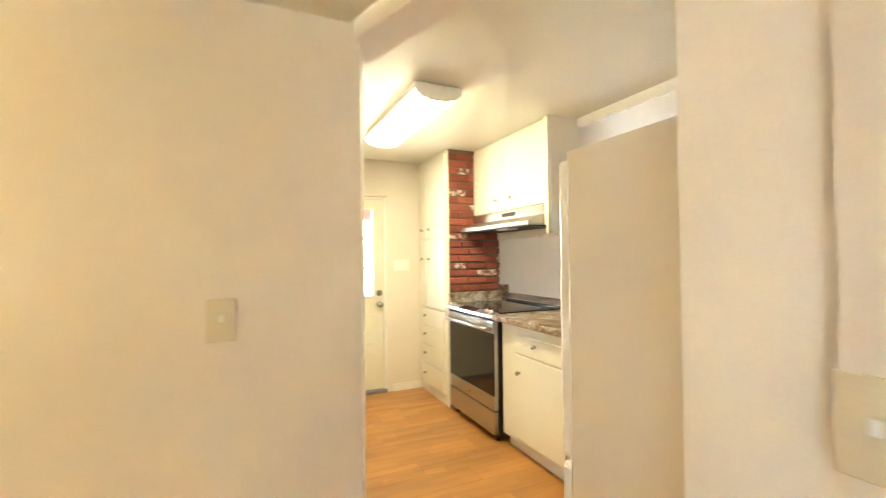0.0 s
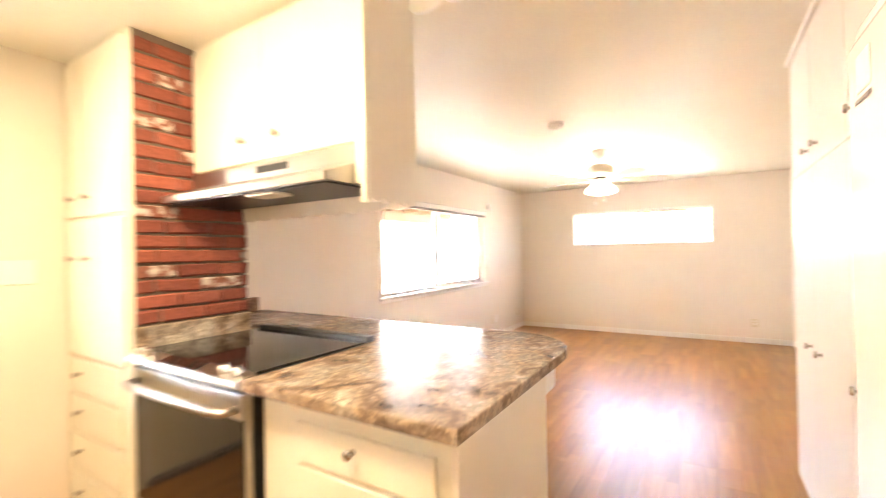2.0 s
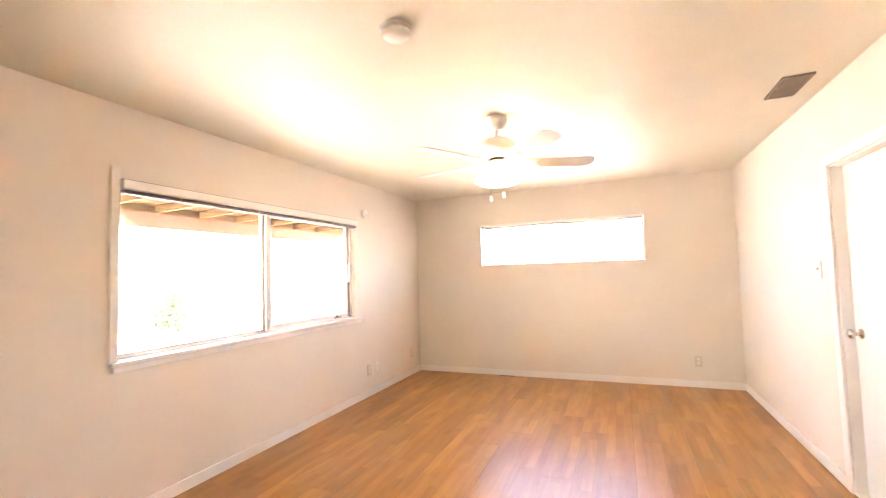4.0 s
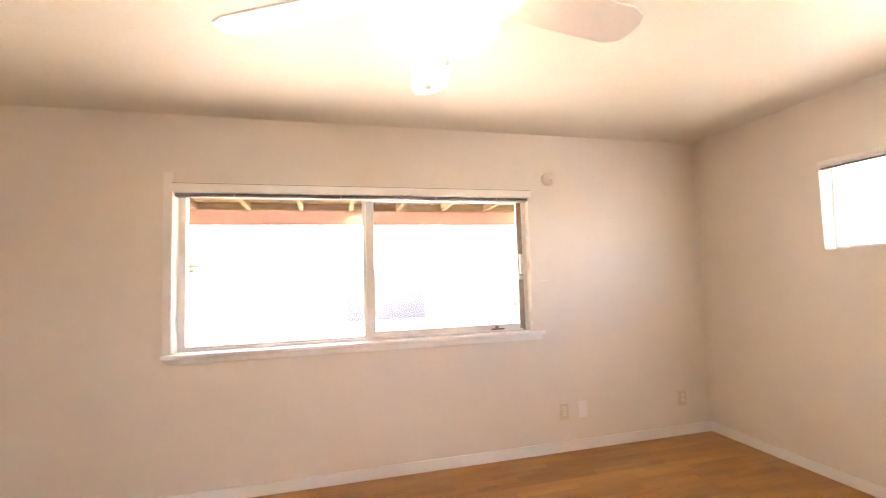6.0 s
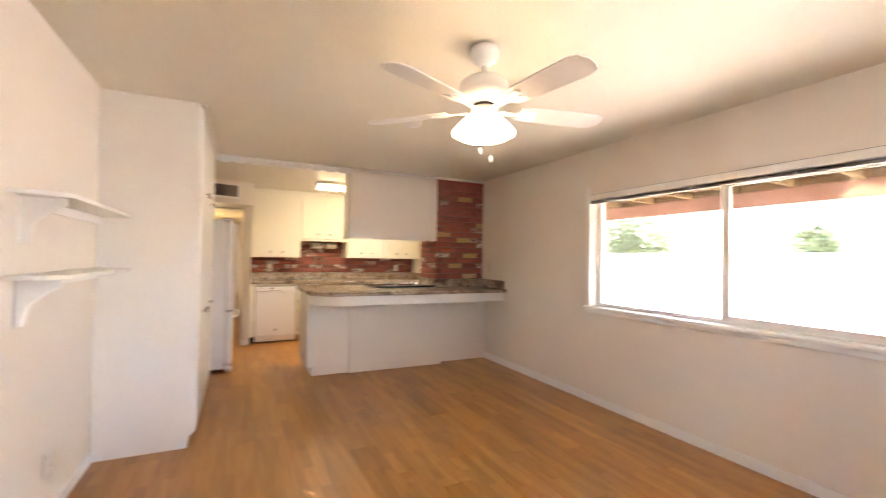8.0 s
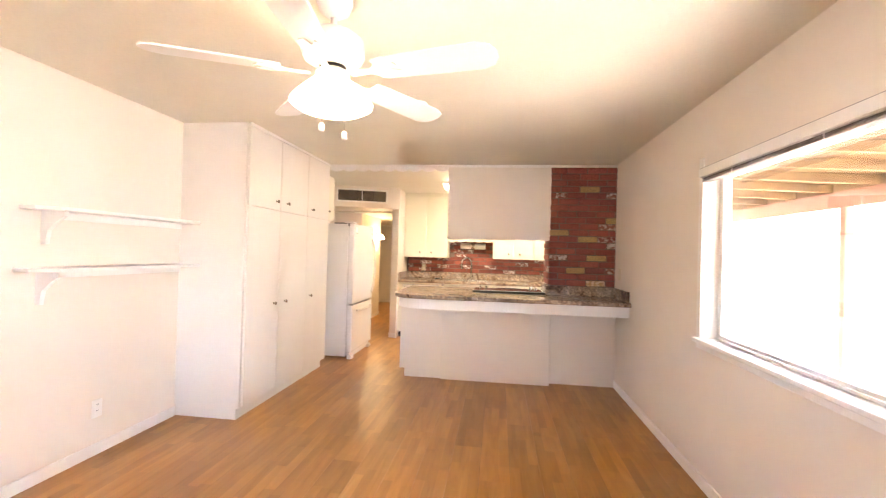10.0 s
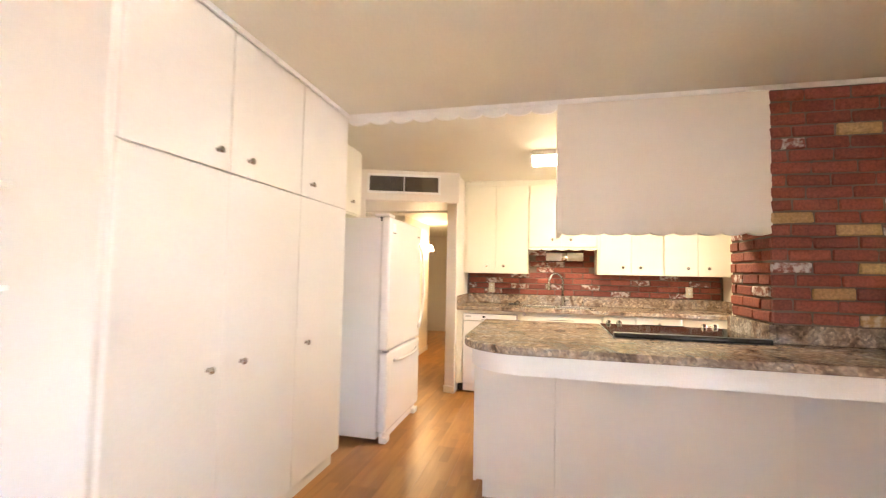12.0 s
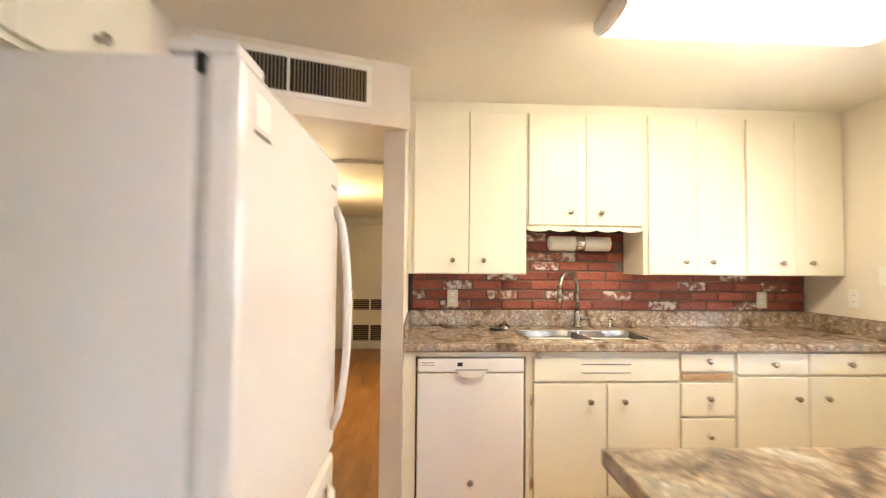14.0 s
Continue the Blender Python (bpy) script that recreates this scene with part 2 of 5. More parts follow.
SCONCE = glow("lit_sconce_shade", (1.0, 0.79, 0.44), 2.2)
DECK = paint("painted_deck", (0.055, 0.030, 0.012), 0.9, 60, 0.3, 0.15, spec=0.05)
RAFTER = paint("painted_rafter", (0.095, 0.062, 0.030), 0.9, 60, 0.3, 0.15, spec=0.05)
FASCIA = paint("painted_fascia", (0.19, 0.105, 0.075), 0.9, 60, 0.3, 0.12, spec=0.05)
CONCRETE = paint("concrete", (0.38, 0.36, 0.33), 0.9, 40, 0.4, 0.12)
GRAVEL = paint("pale_gravel", (0.34, 0.315, 0.28), 0.95, 25, 0.8, 0.2)
BLOCK = paint("block_wall", (0.40, 0.37, 0.34), 0.9, 30, 0.5, 0.1)
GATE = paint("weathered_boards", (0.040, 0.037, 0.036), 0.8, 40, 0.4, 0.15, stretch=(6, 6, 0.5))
LEAF = paint("leaf", (0.080, 0.110, 0.050), 0.6, 30, 0.0, 0.3)
LEAFY = paint("dry_leaf", (0.34, 0.26, 0.09), 0.6, 30, 0.0, 0.3)
BARK = paint("bark", (0.16, 0.11, 0.07), 0.9, 30, 0.6, 0.2)
TANWOOD = paint("bare_wood", (0.46, 0.29, 0.15), 0.6, 60, 0.1, 0.1, stretch=(1, 1, 8))
STUCCO = paint("stucco", (0.66, 0.60, 0.53), 0.9, 60, 0.5, 0.1)
ROOFING = paint("roof_felt", (0.055, 0.048, 0.042), 0.9, 60, 0.4, 0.1, spec=0.1)

# ---- building helpers ----
BASE = {}


def thing(name, x, y, z, label, category, group="", kind=""):
    ob = new(name)
    ob.empty_display_size = 0.1
    ob.location = (x, y, z)
    BASE[ob] = Vector((x, y, z))
    return tagged(ob, label, category, group, kind)


def finish(bm, name, material):
    bmesh.ops.recalc_face_normals(bm, faces=bm.faces[:])
    me = bpy.data.meshes.new(name)
    bm.to_mesh(me)
    bm.free()
    me.materials.append(material)
    return me


def part(name, bm, material, parent, label="", smooth=False):
    """One mesh, given in world metres, as a part of a thing or of a part."""
    base = BASE[parent]
    bmesh.ops.translate(bm, verts=bm.verts[:], vec=-base)
    if smooth:
        for f in bm.faces:
            f.smooth = True
    ob = new(name, finish(bm, name, material))
    ob.parent = parent
    BASE[ob] = base
    return tagged(ob, label)


def solo(name, bm, material, label="", category="", group="", kind="", smooth=False):
    """A thing or a piece of the setting that is one mesh; its origin lies at its own base."""
    lo = Vector([min(v.co[i] for v in bm.verts) for i in range(3)])
    hi = Vector([max(v.co[i] for v in bm.verts) for i in range(3)])
    base = Vector(((lo.x + hi.x) / 2, (lo.y + hi.y) / 2, lo.z))
    bmesh.ops.translate(bm, verts=bm.verts[:], vec=-base)
    if smooth:
        for f in bm.faces:
            f.smooth = True
    ob = new(name, finish(bm, name, material))
    ob.location = base
    BASE[ob] = base
    return tagged(ob, label, category, group, kind)


def add_box(bm, x0, x1, y0, y1, z0, z1, bevel=0.0):
    m = Matrix.Translation(((x0 + x1) / 2, (y0 + y1) / 2, (z0 + z1) / 2)) @ Matrix.Diagonal((abs(x1 - x0), abs(y1 - y0), abs(z1 - z0), 1))
    vs = bmesh.ops.create_cube(bm, size=1, matrix=m)["verts"]
    if bevel:
        es = list({e for v in vs for e in v.link_edges})
        bmesh.ops.bevel(bm, geom=es, offset=bevel, segments=2, affect="EDGES", profile=0.5)
    return bm


def box(x0, x1, y0, y1, z0, z1, bevel=0.0):
    return add_box(bmesh.new(), x0, x1, y0, y1, z0, z1, bevel)


def boxes(rows, bevel=0.0):
    bm = bmesh.new()
    for r in rows:
        add_box(bm, *r, bevel)
    return bm


def turned(bm, m):
    bmesh.ops.transform(bm, matrix=m, verts=bm.verts[:])
    return bm


def lathe(profile, cx=0.0, cy=0.0, cz=0.0, segs=32, axis="z"):
    """A turned shape: profile rows of (radius, height)."""
    bm = bmesh.new()
    rings = []
    for r, h in profile:
        ring = []
        for i in range(segs):
            a = 2 * math.pi * i / segs
            ring.append(bm.verts.new((max(r, 1e-4) * math.cos(a), max(r, 1e-4) * math.sin(a), h)))
        rings.append(ring)
    for a, b in zip(rings, rings[1:]):
        for i in range(segs):
            bm.faces.new((a[i], a[(i + 1) % segs], b[(i + 1) % segs], b[i]))
    for ring in (rings[0], rings[-1]):
        bm.faces.new(ring)
    rot = {"z": Matrix.Identity(4), "x": pose(0, 0, 0, 0, 90, 0), "-x": pose(0, 0, 0, 0, -90, 0), "y": pose(0, 0, 0, -90, 0, 0), "-y": pose(0, 0, 0, 90, 0, 0)}[axis]
    return turned(bm, Matrix.Translation((cx, cy, cz)) @ rot)


def tube(points, r, segs=10, radii=None):
    """A round bar along points."""
    bm = bmesh.new()
    pts = [Vector(p) for p in points]
    rings = []
    side = None
    for i, p in enumerate(pts):
        d = (pts[min(i + 1, len(pts) - 1)] - pts[max(i - 1, 0)]).normalized()
        if side is None:
            side = d.cross(Vector((0.13, 0.31, 0.94))).normalized()
        side = (side - d * side.dot(d)).normalized()
        up = d.cross(side)
        rad = radii[i] if radii else r
        rings.append([bm.verts.new(p + rad * (math.cos(2 * math.pi * k / segs) * side + math.sin(2 * math.pi * k / segs) * up)) for k in range(segs)])
    for a, b in zip(rings, rings[1:]):
        for k in range(segs):
            bm.faces.new((a[k], a[(k + 1) % segs], b[(k + 1) % segs], b[k]))
    bm.faces.new(rings[0])
    bm.faces.new(rings[-1])
    return bm


def slab(outline, z0, z1, bevel=0.0):
    """A flat plate with that outline in x and y."""
    bm = bmesh.new()
    f = bm.faces.new([bm.verts.new((x, y, z0)) for x, y in outline])
    up = bmesh.ops.extrude_face_region(bm, geom=[f])["geom"]
    bmesh.ops.translate(bm, verts=[v for v in up if isinstance(v, bmesh.types.BMVert)], vec=(0, 0, z1 - z0))
    if bevel:
        es = [e for e in bm.edges if abs(e.verts[0].co.z - e.verts[1].co.z) < 1e-6]
        bmesh.ops.bevel(bm, geom=es, offset=bevel, segments=2, affect="EDGES", profile=0.5)
    return bm


def valance(u0, u1, z_top, z_low, drop, count, w0, w1, along):
    """A board with a scalloped lower edge; along 'x' or 'y', from w0 to w1 thick across it."""
    pts = [(u1, z_top), (u0, z_top)]
    steps = 10
    for k in range(count):
        for i in range(steps + (k == count - 1)):
            f = i / steps
            pts.append((u0 + (u1 - u0) * (k + f) / count, z_low - drop * math.sin(math.pi * f) ** 0.6))
    bm = bmesh.new()
    put = (lambda u, z, w: (u, w, z)) if along == "x" else (lambda u, z, w: (w, u, z))
    a = [bm.verts.new(put(u, z, w0)) for u, z in pts]
    b = [bm.verts.new(put(u, z, w1)) for u, z in pts]
    bm.faces.new(a)
    bm.faces.new(b)
    for i in range(len(pts)):
        bm.faces.new((a[i - 1], a[i], b[i], b[i - 1]))
    return bm


def wall_cells(along, u0, u1, w0, w1, z0, z1, holes):
    """A wall from u0 to u1, w0 to w1 thick, with openings (ua, ub, za, zb) right through it."""
    us = sorted({u0, u1, *[h[0] for h in holes], *[h[1] for h in holes]})
    bm = bmesh.new()
    for a, b in zip(us, us[1:]):
        cut = sorted((h[2], h[3]) for h in holes if h[0] < b and h[1] > a)
        z = z0
        for lo, hi in [*cut, (z1, z1)]:
            if lo > z + 1e-6:
                add_box(bm, *((a, b, w0, w1) if along == "x" else (w0, w1, a, b)), z, lo)
            z = max(z, hi)
    return bm


KNOB = {}


def knob(parent, pos, facing, r=0.015):
    """A small round pull on a short stem."""
    key = (facing, r)
    if key not in KNOB:
        bm = lathe([(0.010, 0), (0.009, 0.003), (0.005, 0.006), (0.0055, 0.014), (r, 0.018), (r * 1.05, 0.022), (r * 0.9, 0.027), (0.004, 0.029)], segs=16, axis=facing)
        for f in bm.faces:
            f.smooth = True
        KNOB[key] = finish(bm, "knob", KNOBMETAL)
    ob = new("knob", KNOB[key])
    ob.parent = parent
    ob.location = Vector(pos) - BASE[parent]
    BASE[ob] = BASE[parent]
    return tagged(ob, "small chrome knob")


def front(parent, name, facing, f, u0, u1, z0, z1, material, pulls=(), thick=0.018, label="", panel=False):
    """A door or drawer front on the face f of a cabinet, with its knobs."""
    s = 1 if facing[0] != "-" else -1
    a, b = sorted((f, f + s * thick))
    bm = box(a, b, u0, u1, z0, z1, 0.004) if facing[-1] == "x" else box(u0, u1, a, b, z0, z1, 0.004)
    ob = part(name, bm, material, parent, label)
    for u, z in pulls:
        knob(ob, (f + s * thick, u, z) if facing[-1] == "x" else (u, f + s * thick, z), facing)
    return ob


H = 2.365
NORTH, EAST, SOUTH, SINK = 4.0, 8.0, 0.195, -0.46

# ---- setting: floor, ceilings, walls ----
solo("floor", box(-0.92, 0.74, -1.72, -0.5205, -0.12, -0.006), JOINT, "warm honey-brown wood floor at the back of the hall", "floor", kind="structure")
floor = solo("floor", box(-4.3, EAST + 0.14, -0.52, NORTH + 0.14, -0.12, -0.006), JOINT, "warm honey-brown wood plank floor with a soft sheen", "floor", kind="structure")
ceiling = solo("ceiling", box(SINK - 0.14, EAST + 0.14, -0.2, NORTH + 0.14, H, H + 0.12), CEIL, "smooth cream painted ceiling", "ceiling", kind="structure")
solo("ceiling_hall", box(-4.3, SINK - 0.14, -0.52, 1.175, 2.062, 2.16), CEIL, "low cream painted hall ceiling", "ceiling", kind="structure")
DIR = Vector((0.33, -0.944, 0)).normalized()
OUT = Vector((DIR.y, -DIR.x, 0))
CORNER = Vector((0.300, 1.18, 0))


def angled(s0, s1, z0, z1, d0=0.0, d1=0.12, bevel=0.0):
    """A box on the slanted doorway wall: s along it from the sink corner, d into the hall."""
    bm = box(s0, s1, d0, d1, z0, z1, bevel)
    m = Matrix(((DIR.x, OUT.x, 0, CORNER.x), (DIR.y, OUT.y, 0, CORNER.y), (0, 0, 1, 0), (0, 0, 0, 1)))
    return turned(bm, m)


hall_lid = slab([(SINK - 0.14, -1.6), (0.53, -1.6), (0.53, 0.03), (0.20, 1.05), (SINK - 0.14, 1.05)], 2.085, 2.12)
solo("ceiling_hall", hall_lid, CEIL, "low cream painted ceiling by the doorway", "ceiling", kind="structure")
solo("ceiling_hall", box(-0.95, 0.75, -1.75, -0.2, H, H + 0.12), CEIL, "flat lid over the hall", "ceiling", kind="structure")

WIN = (4.10, 6.46, 0.885, 1.915)
DOOR = (0.30, 1.20, 0.0, 1.985)
solo("wall_north", wall_cells("x", SINK - 0.14, EAST + 0.14, NORTH, NORTH + 0.14, 0, H, [WIN, DOOR]), WALL, "cream painted wall with a wide window and a back door", "wall", kind="structure")
CLR = (1.09, 3.06, 1.41, 1.955)
solo("wall_east", wall_cells("y", SOUTH - 0.14, NORTH, EAST, EAST + 0.14, 0, H, [CLR]), WALL, "cream painted wall with a high strip window", "wall", kind="structure")
SDOOR = (5.10, 5.76, 0.0, 1.90)
solo("wall_south", wall_cells("x", 0.60, EAST, SOUTH - 0.14, SOUTH, 0, H, [SDOOR]), WALL, "cream painted wall with shelves and a white door", "wall", kind="structure")
west = solo("wall_west", boxes([(SINK - 0.14, SINK, 1.177, NORTH, 0, H), (SINK, SINK + 0.019, 1.202, NORTH - 0.03, 1.037, 1.571)]), MORTAR, "kitchen wall faced with old red brick above the counter", "wall", kind="structure")
solo("wall_sink_end", box(-4.3, 0.232, 1.06, 1.176, 0, H), WALL, "cream painted hall wall with a light switch", "wall", kind="structure")
bm = angled(0.985, 1.17, 0, 2.04)
for r in ((-0.02, 1.20, 2.04, H),):
    extra = angled(*r)
    me = bpy.data.meshes.new("tmp")
    extra.to_mesh(me)
    extra.free()
    bm.from_mesh(me)
solo("wall_doorway", bm, WALL, "slanted cream wall with an open doorway and a vent above it", "wall", kind="structure")
solo("wall_return", box(0.2325, 0.29, 1.11, 1.176, 2.044, H - 0.002), WALL, "cream wall return at the kitchen corner", "wall", kind="structure")
solo("wall_return", slab([(0.2325, 1.06), (0.271, 1.1755), (0.2325, 1.1755)], 0.0, 2.0435), WALL, "slanted cream wall end beside the doorway", "wall", kind="structure")
solo("wall_hall_east", box(0.53, 0.60, -1.6, 0.03, 0, H), WALL, "cream painted hall wall", "wall", kind="structure")
solo("wall_hall_sconce", box(-2.1, -0.8, 0.10, 0.22, 0, 2.06), WALL, "cream painted hall wall with a lit sconce", "wall", kind="structure")
solo("wall_hall_south", box(-4.3, -0.92, -0.52, -0.40, 0, H), WALL, "cream painted wall along the side hall", "wall", kind="structure")
# The opening is for an unseen window added to light the hall.
solo("wall_hall_closet", wall_cells("y", -1.72, 0.10, -0.92, -0.80, 0, H, [(-1.35, -0.90, 1.1, 1.6)]), WALL, "cream hall wall beside a closet", "wall", kind="structure")
solo("wall_hall_back", box(-0.80, 0.60, -1.72, -1.60, 0, H), WALL, "cream painted wall at the back of the hall", "wall", kind="structure")
solo("wall_hall_far", box(-4.42, -4.3, -0.52, 1.175, 0, H), WALL, "cream painted wall at the end of the hall", "wall", kind="structure")


def baseboard(x0, x1, y0, y1, h=0.075):
    solo("baseboard", box(x0, x1, y0, y1, 0, h, 0.003), TRIM, "low white painted baseboard", "baseboard", kind="structure")


baseboard(2.19, EAST - 0.012, NORTH - 0.012, NORTH)
baseboard(EAST - 0.012, EAST, SOUTH, NORTH)
baseboard(3.755, 5.04, SOUTH, SOUTH + 0.012)
baseboard(5.82, EAST - 0.012, SOUTH, SOUTH + 0.012)
baseboard(1.26, 1.60, NORTH - 0.012, NORTH)
baseboard(-2.1, -0.8, 0.22, 0.232)
solo("baseboard", slab([(0.234, 1.050), (0.245, 1.052), (0.283, 1.1775), (0.272, 1.1775)], 0.0, 0.075, 0.002), TRIM, "low white painted baseboard", "baseboard", kind="structure")
solo("trim_ceiling", box(2.112, 2.13, 0.7725, NORTH, H - 0.028, H, 0.003), TRIM, "thin white strip along the ceiling", "trim", kind="structure")
solo("trim_ceiling", box(2.13, 3.75, 0.7725, 0.788, H - 0.025, H, 0.003), TRIM, "thin white strip above the tall cupboards", "trim", kind="structure")
solo("trim_valance", valance(0.772, 2.174, H, 2.316, 0.026, 9, 2.092, 2.112, "y"), TRIM, "white scalloped valance board below the ceiling", "trim", kind="structure")

# ---- living-room window ----
win = thing("window_1", (WIN[0] + WIN[1]) / 2, NORTH + 0.07, WIN[2], "wide aluminium sliding window with a white stool", "window", kind="structure")
x0, x1, z0, z1 = WIN
yg = NORTH + 0.085
part("window_frame", boxes([(x0, x1, yg, yg + 0.05, z0, z0 + 0.032), (x0, x1, yg, yg + 0.05, z1 - 0.045, z1), (x0, x0 + 0.046, yg, yg + 0.05, z0 + 0.032, z1 - 0.045)], 0.003), ALU, win)
part("track", boxes([(x0 + 0.046, x1 - 0.05, yg - 0.03, yg - 0.019, z0 + 0.006, z0 + 0.022), (x0 + 0.046, x1 - 0.05, yg - 0.03, yg - 0.019, z1 - 0.03, z1)], 0.002), ALU, win, "aluminium sliding track")
part("jamb", box(x1 - 0.03, x1, yg - 0.03, yg - 0.0195, z0 + 0.006, z1, 0.002), ALU, win, "grey aluminium jamb edge")
# Dark colour here paints the shade on the side of the jamb.
part("jamb_channel", box(x1 - 0.03, x1, yg - 0.019, yg + 0.054, z0 + 0.006, z1, 0.002), BRONZESHADE, win, "jamb side coloured dark for the shade on it")
mid = 5.292
part("fixed_stile", box(mid - 0.046, mid - 0.006, yg + 0.008, yg + 0.04, z0 + 0.0325, z1 - 0.0455, 0.003), ALU, win, "grey stile of the fixed pane")
sash = part("sash", boxes([(mid - 0.028, mid + 0.030, yg - 0.018, yg + 0.006, z0 + 0.008, z1 - 0.02), (mid + 0.030, x1 - 0.069, yg - 0.018, yg - 0.001, z0 + 0.008, z0 + 0.062), (mid + 0.030, x1 - 0.069, yg - 0.018, yg - 0.001, z1 - 0.07, z1 - 0.02)], 0.003), ALU, win, "sliding aluminium sash")
# Tan stile, darker than the other frame members.
part("lock_stile", box(x1 - 0.068, x1 - 0.0305, yg - 0.018, yg + 0.012, z0 + 0.008, z1 - 0.02, 0.003), TANALU, sash, "tan stile that carries the latch")
part("latch", boxes([(x1 - 0.060, x1 - 0.038, yg - 0.045, yg - 0.0185, 1.31, 1.46), (x1 - 0.072, x1 - 0.040, yg - 0.04, yg - 0.0185, 1.27, 1.302)], 0.004), ALU, sash, "grey sash latch")
part("roller", boxes([(x1 - 0.30, x1 - 0.20, yg - 0.032, yg - 0.0185, z0 + 0.022, z0 + 0.034), (x1 - 0.27, x1 - 0.245, yg - 0.034, yg - 0.0185, z0 + 0.034, z0 + 0.048)], 0.003), BRONZESHADE, sash, "small dark catch on the lower rail")
for a, b, y in ((x0 + 0.04, mid - 0.03, yg + 0.025), (mid + 0.02, x1 - 0.055, yg - 0.008)):
    pane = part("pane", box(a, b, y, y + 0.004, z0 + 0.03, z1 - 0.03), GLASS, win)
    pane.visible_shadow = False
part("window_sill", box(x0 - 0.050, x1 + 0.085, NORTH - 0.038, NORTH + 0.0845, z0 - 0.020, z0 + 0.005, 0.005), TRIM, win, "white painted stool")
part("apron", box(x0 - 0.035, x1 + 0.065, NORTH - 0.018, NORTH - 0.001, z0 - 0.056, z0 - 0.020, 0.003), TRIM, win)
part("casing", box(x0 - 0.052, x0 - 0.002, NORTH - 0.012, NORTH - 0.001, z0 + 0.006, 2.0, 0.003), TRIM, win, "flat white side casing")
blind = thing("window_blind", (x0 + x1) / 2, NORTH + 0.02, 1.845, "white slatted blind drawn up tight above the window", "blind")
part("valance", box(x0 - 0.001, x1 + 0.012, NORTH - 0.038, NORTH - 0.030, 1.874, 1.926, 0.002), WPLASTIC, blind, "flat white blind valance")
for vx in (x0, x1 + 0.003):
    part("valance_return", box(vx, vx + 0.008, NORTH - 0.0295, NORTH - 0.001, 1.876, 1.925, 0.001), WPLASTIC, blind)
# Grey strip painted in for the shadow line above the valance.
part("top_shadow_line", box(x0 + 0.002, x1 + 0.010, NORTH - 0.034, NORTH - 0.001, 1.9265, 1.929), GREY, blind, "thin grey strip for the shadow line over the valance")
part("headrail", box(x0 + 0.012, x1 - 0.004, NORTH - 0.026, NORTH + 0.024, 1.872, 1.911, 0.003), WPLASTIC, blind)
# Slats grey instead of white, for the dark gap under the valance.
for i in range(4):
    part("slat", box(x0 + 0.012, x1 - 0.012, NORTH - 0.022, NORTH + 0.022, 1.8585 + i * 0.003, 1.860 + i * 0.003), GREY, blind)
part("bottom_rail", box(x0 + 0.012, x1 - 0.012, NORTH - 0.024, NORTH + 0.024, 1.846, 1.8575, 0.003), GREY, blind, "grey bottom rail")
for bx in (4.45, 5.1, 5.75, 6.2):
    part("cord", tube([(bx, NORTH - 0.0255, 1.873), (bx, NORTH - 0.0265, 1.858), (bx, NORTH - 0.0255, 1.846)], 0.0025, 6), WPLASTIC, blind, "short white lift cord")

# ---- high strip window ----
win2 = thing("window_2", EAST + 0.07, (CLR[0] + CLR[1]) / 2, CLR[2], "long high strip window with a thin frame", "window", kind="structure")
y0, y1, z0, z1 = CLR
xg = EAST + 0.09
part("window_frame", boxes([(xg, xg + 0.04, y0, y1, z0, z0 + 0.02), (xg, xg + 0.04, y0, y1, z1 - 0.02, z1), (xg, xg + 0.04, y0, y0 + 0.02, z0 + 0.02, z1 - 0.02), (xg, xg + 0.04, y1 - 0.02, y1, z0 + 0.02, z1 - 0.02)], 0.003), TRIM, win2)
for ya, yb in ((y0 + 0.02, 1.53), (1.53, 2.075), (2.075, 2.62), (2.62, y1 - 0.02)):
    for za, zb in ((z0 + 0.02, 1.694), (1.694, z1 - 0.02)):
        pane = part("pane", box(xg + 0.015, xg + 0.019, ya + 0.004, yb - 0.004, za + 0.004, zb - 0.004), GLASS, win2)
        pane.visible_shadow = False
part("glazing_bar", box(xg + 0.004, xg + 0.03, y0 + 0.02, y1 - 0.02, 1.6895, 1.6985, 0.001), ALU, win2, "thin grey cross bar")
for ya in (1.53, 2.075, 2.62):
    part("glazing_bar", boxes([(xg + 0.003, xg + 0.03, ya - 0.007, ya + 0.007, z0 + 0.021, 1.6892), (xg + 0.003, xg + 0.03, ya - 0.007, ya + 0.007, 1.6988, z1 - 0.021)], 0.001), ALU, win2, "thin grey upright bar")
blind2 = thing("window_blind", EAST + 0.02, (y0 + y1) / 2, 1.90, "white slatted blind drawn up above the strip window", "blind")
part("headrail", box(EAST - 0.02, EAST + 0.03, y0 + 0.004, y1 - 0.004, 1.925, 1.954, 0.004), WPLASTIC, blind2)
for i in range(4):
    part("slat", box(EAST - 0.014, EAST + 0.022, y0 + 0.012, y1 - 0.012, 1.911 + i * 0.003, 1.9125 + i * 0.003), WPLASTIC, blind2)
part("bottom_rail", box(EAST - 0.016, EAST + 0.024, y0 + 0.012, y1 - 0.012, 1.90, 1.910, 0.003), GREY, blind2, "grey bottom rail")

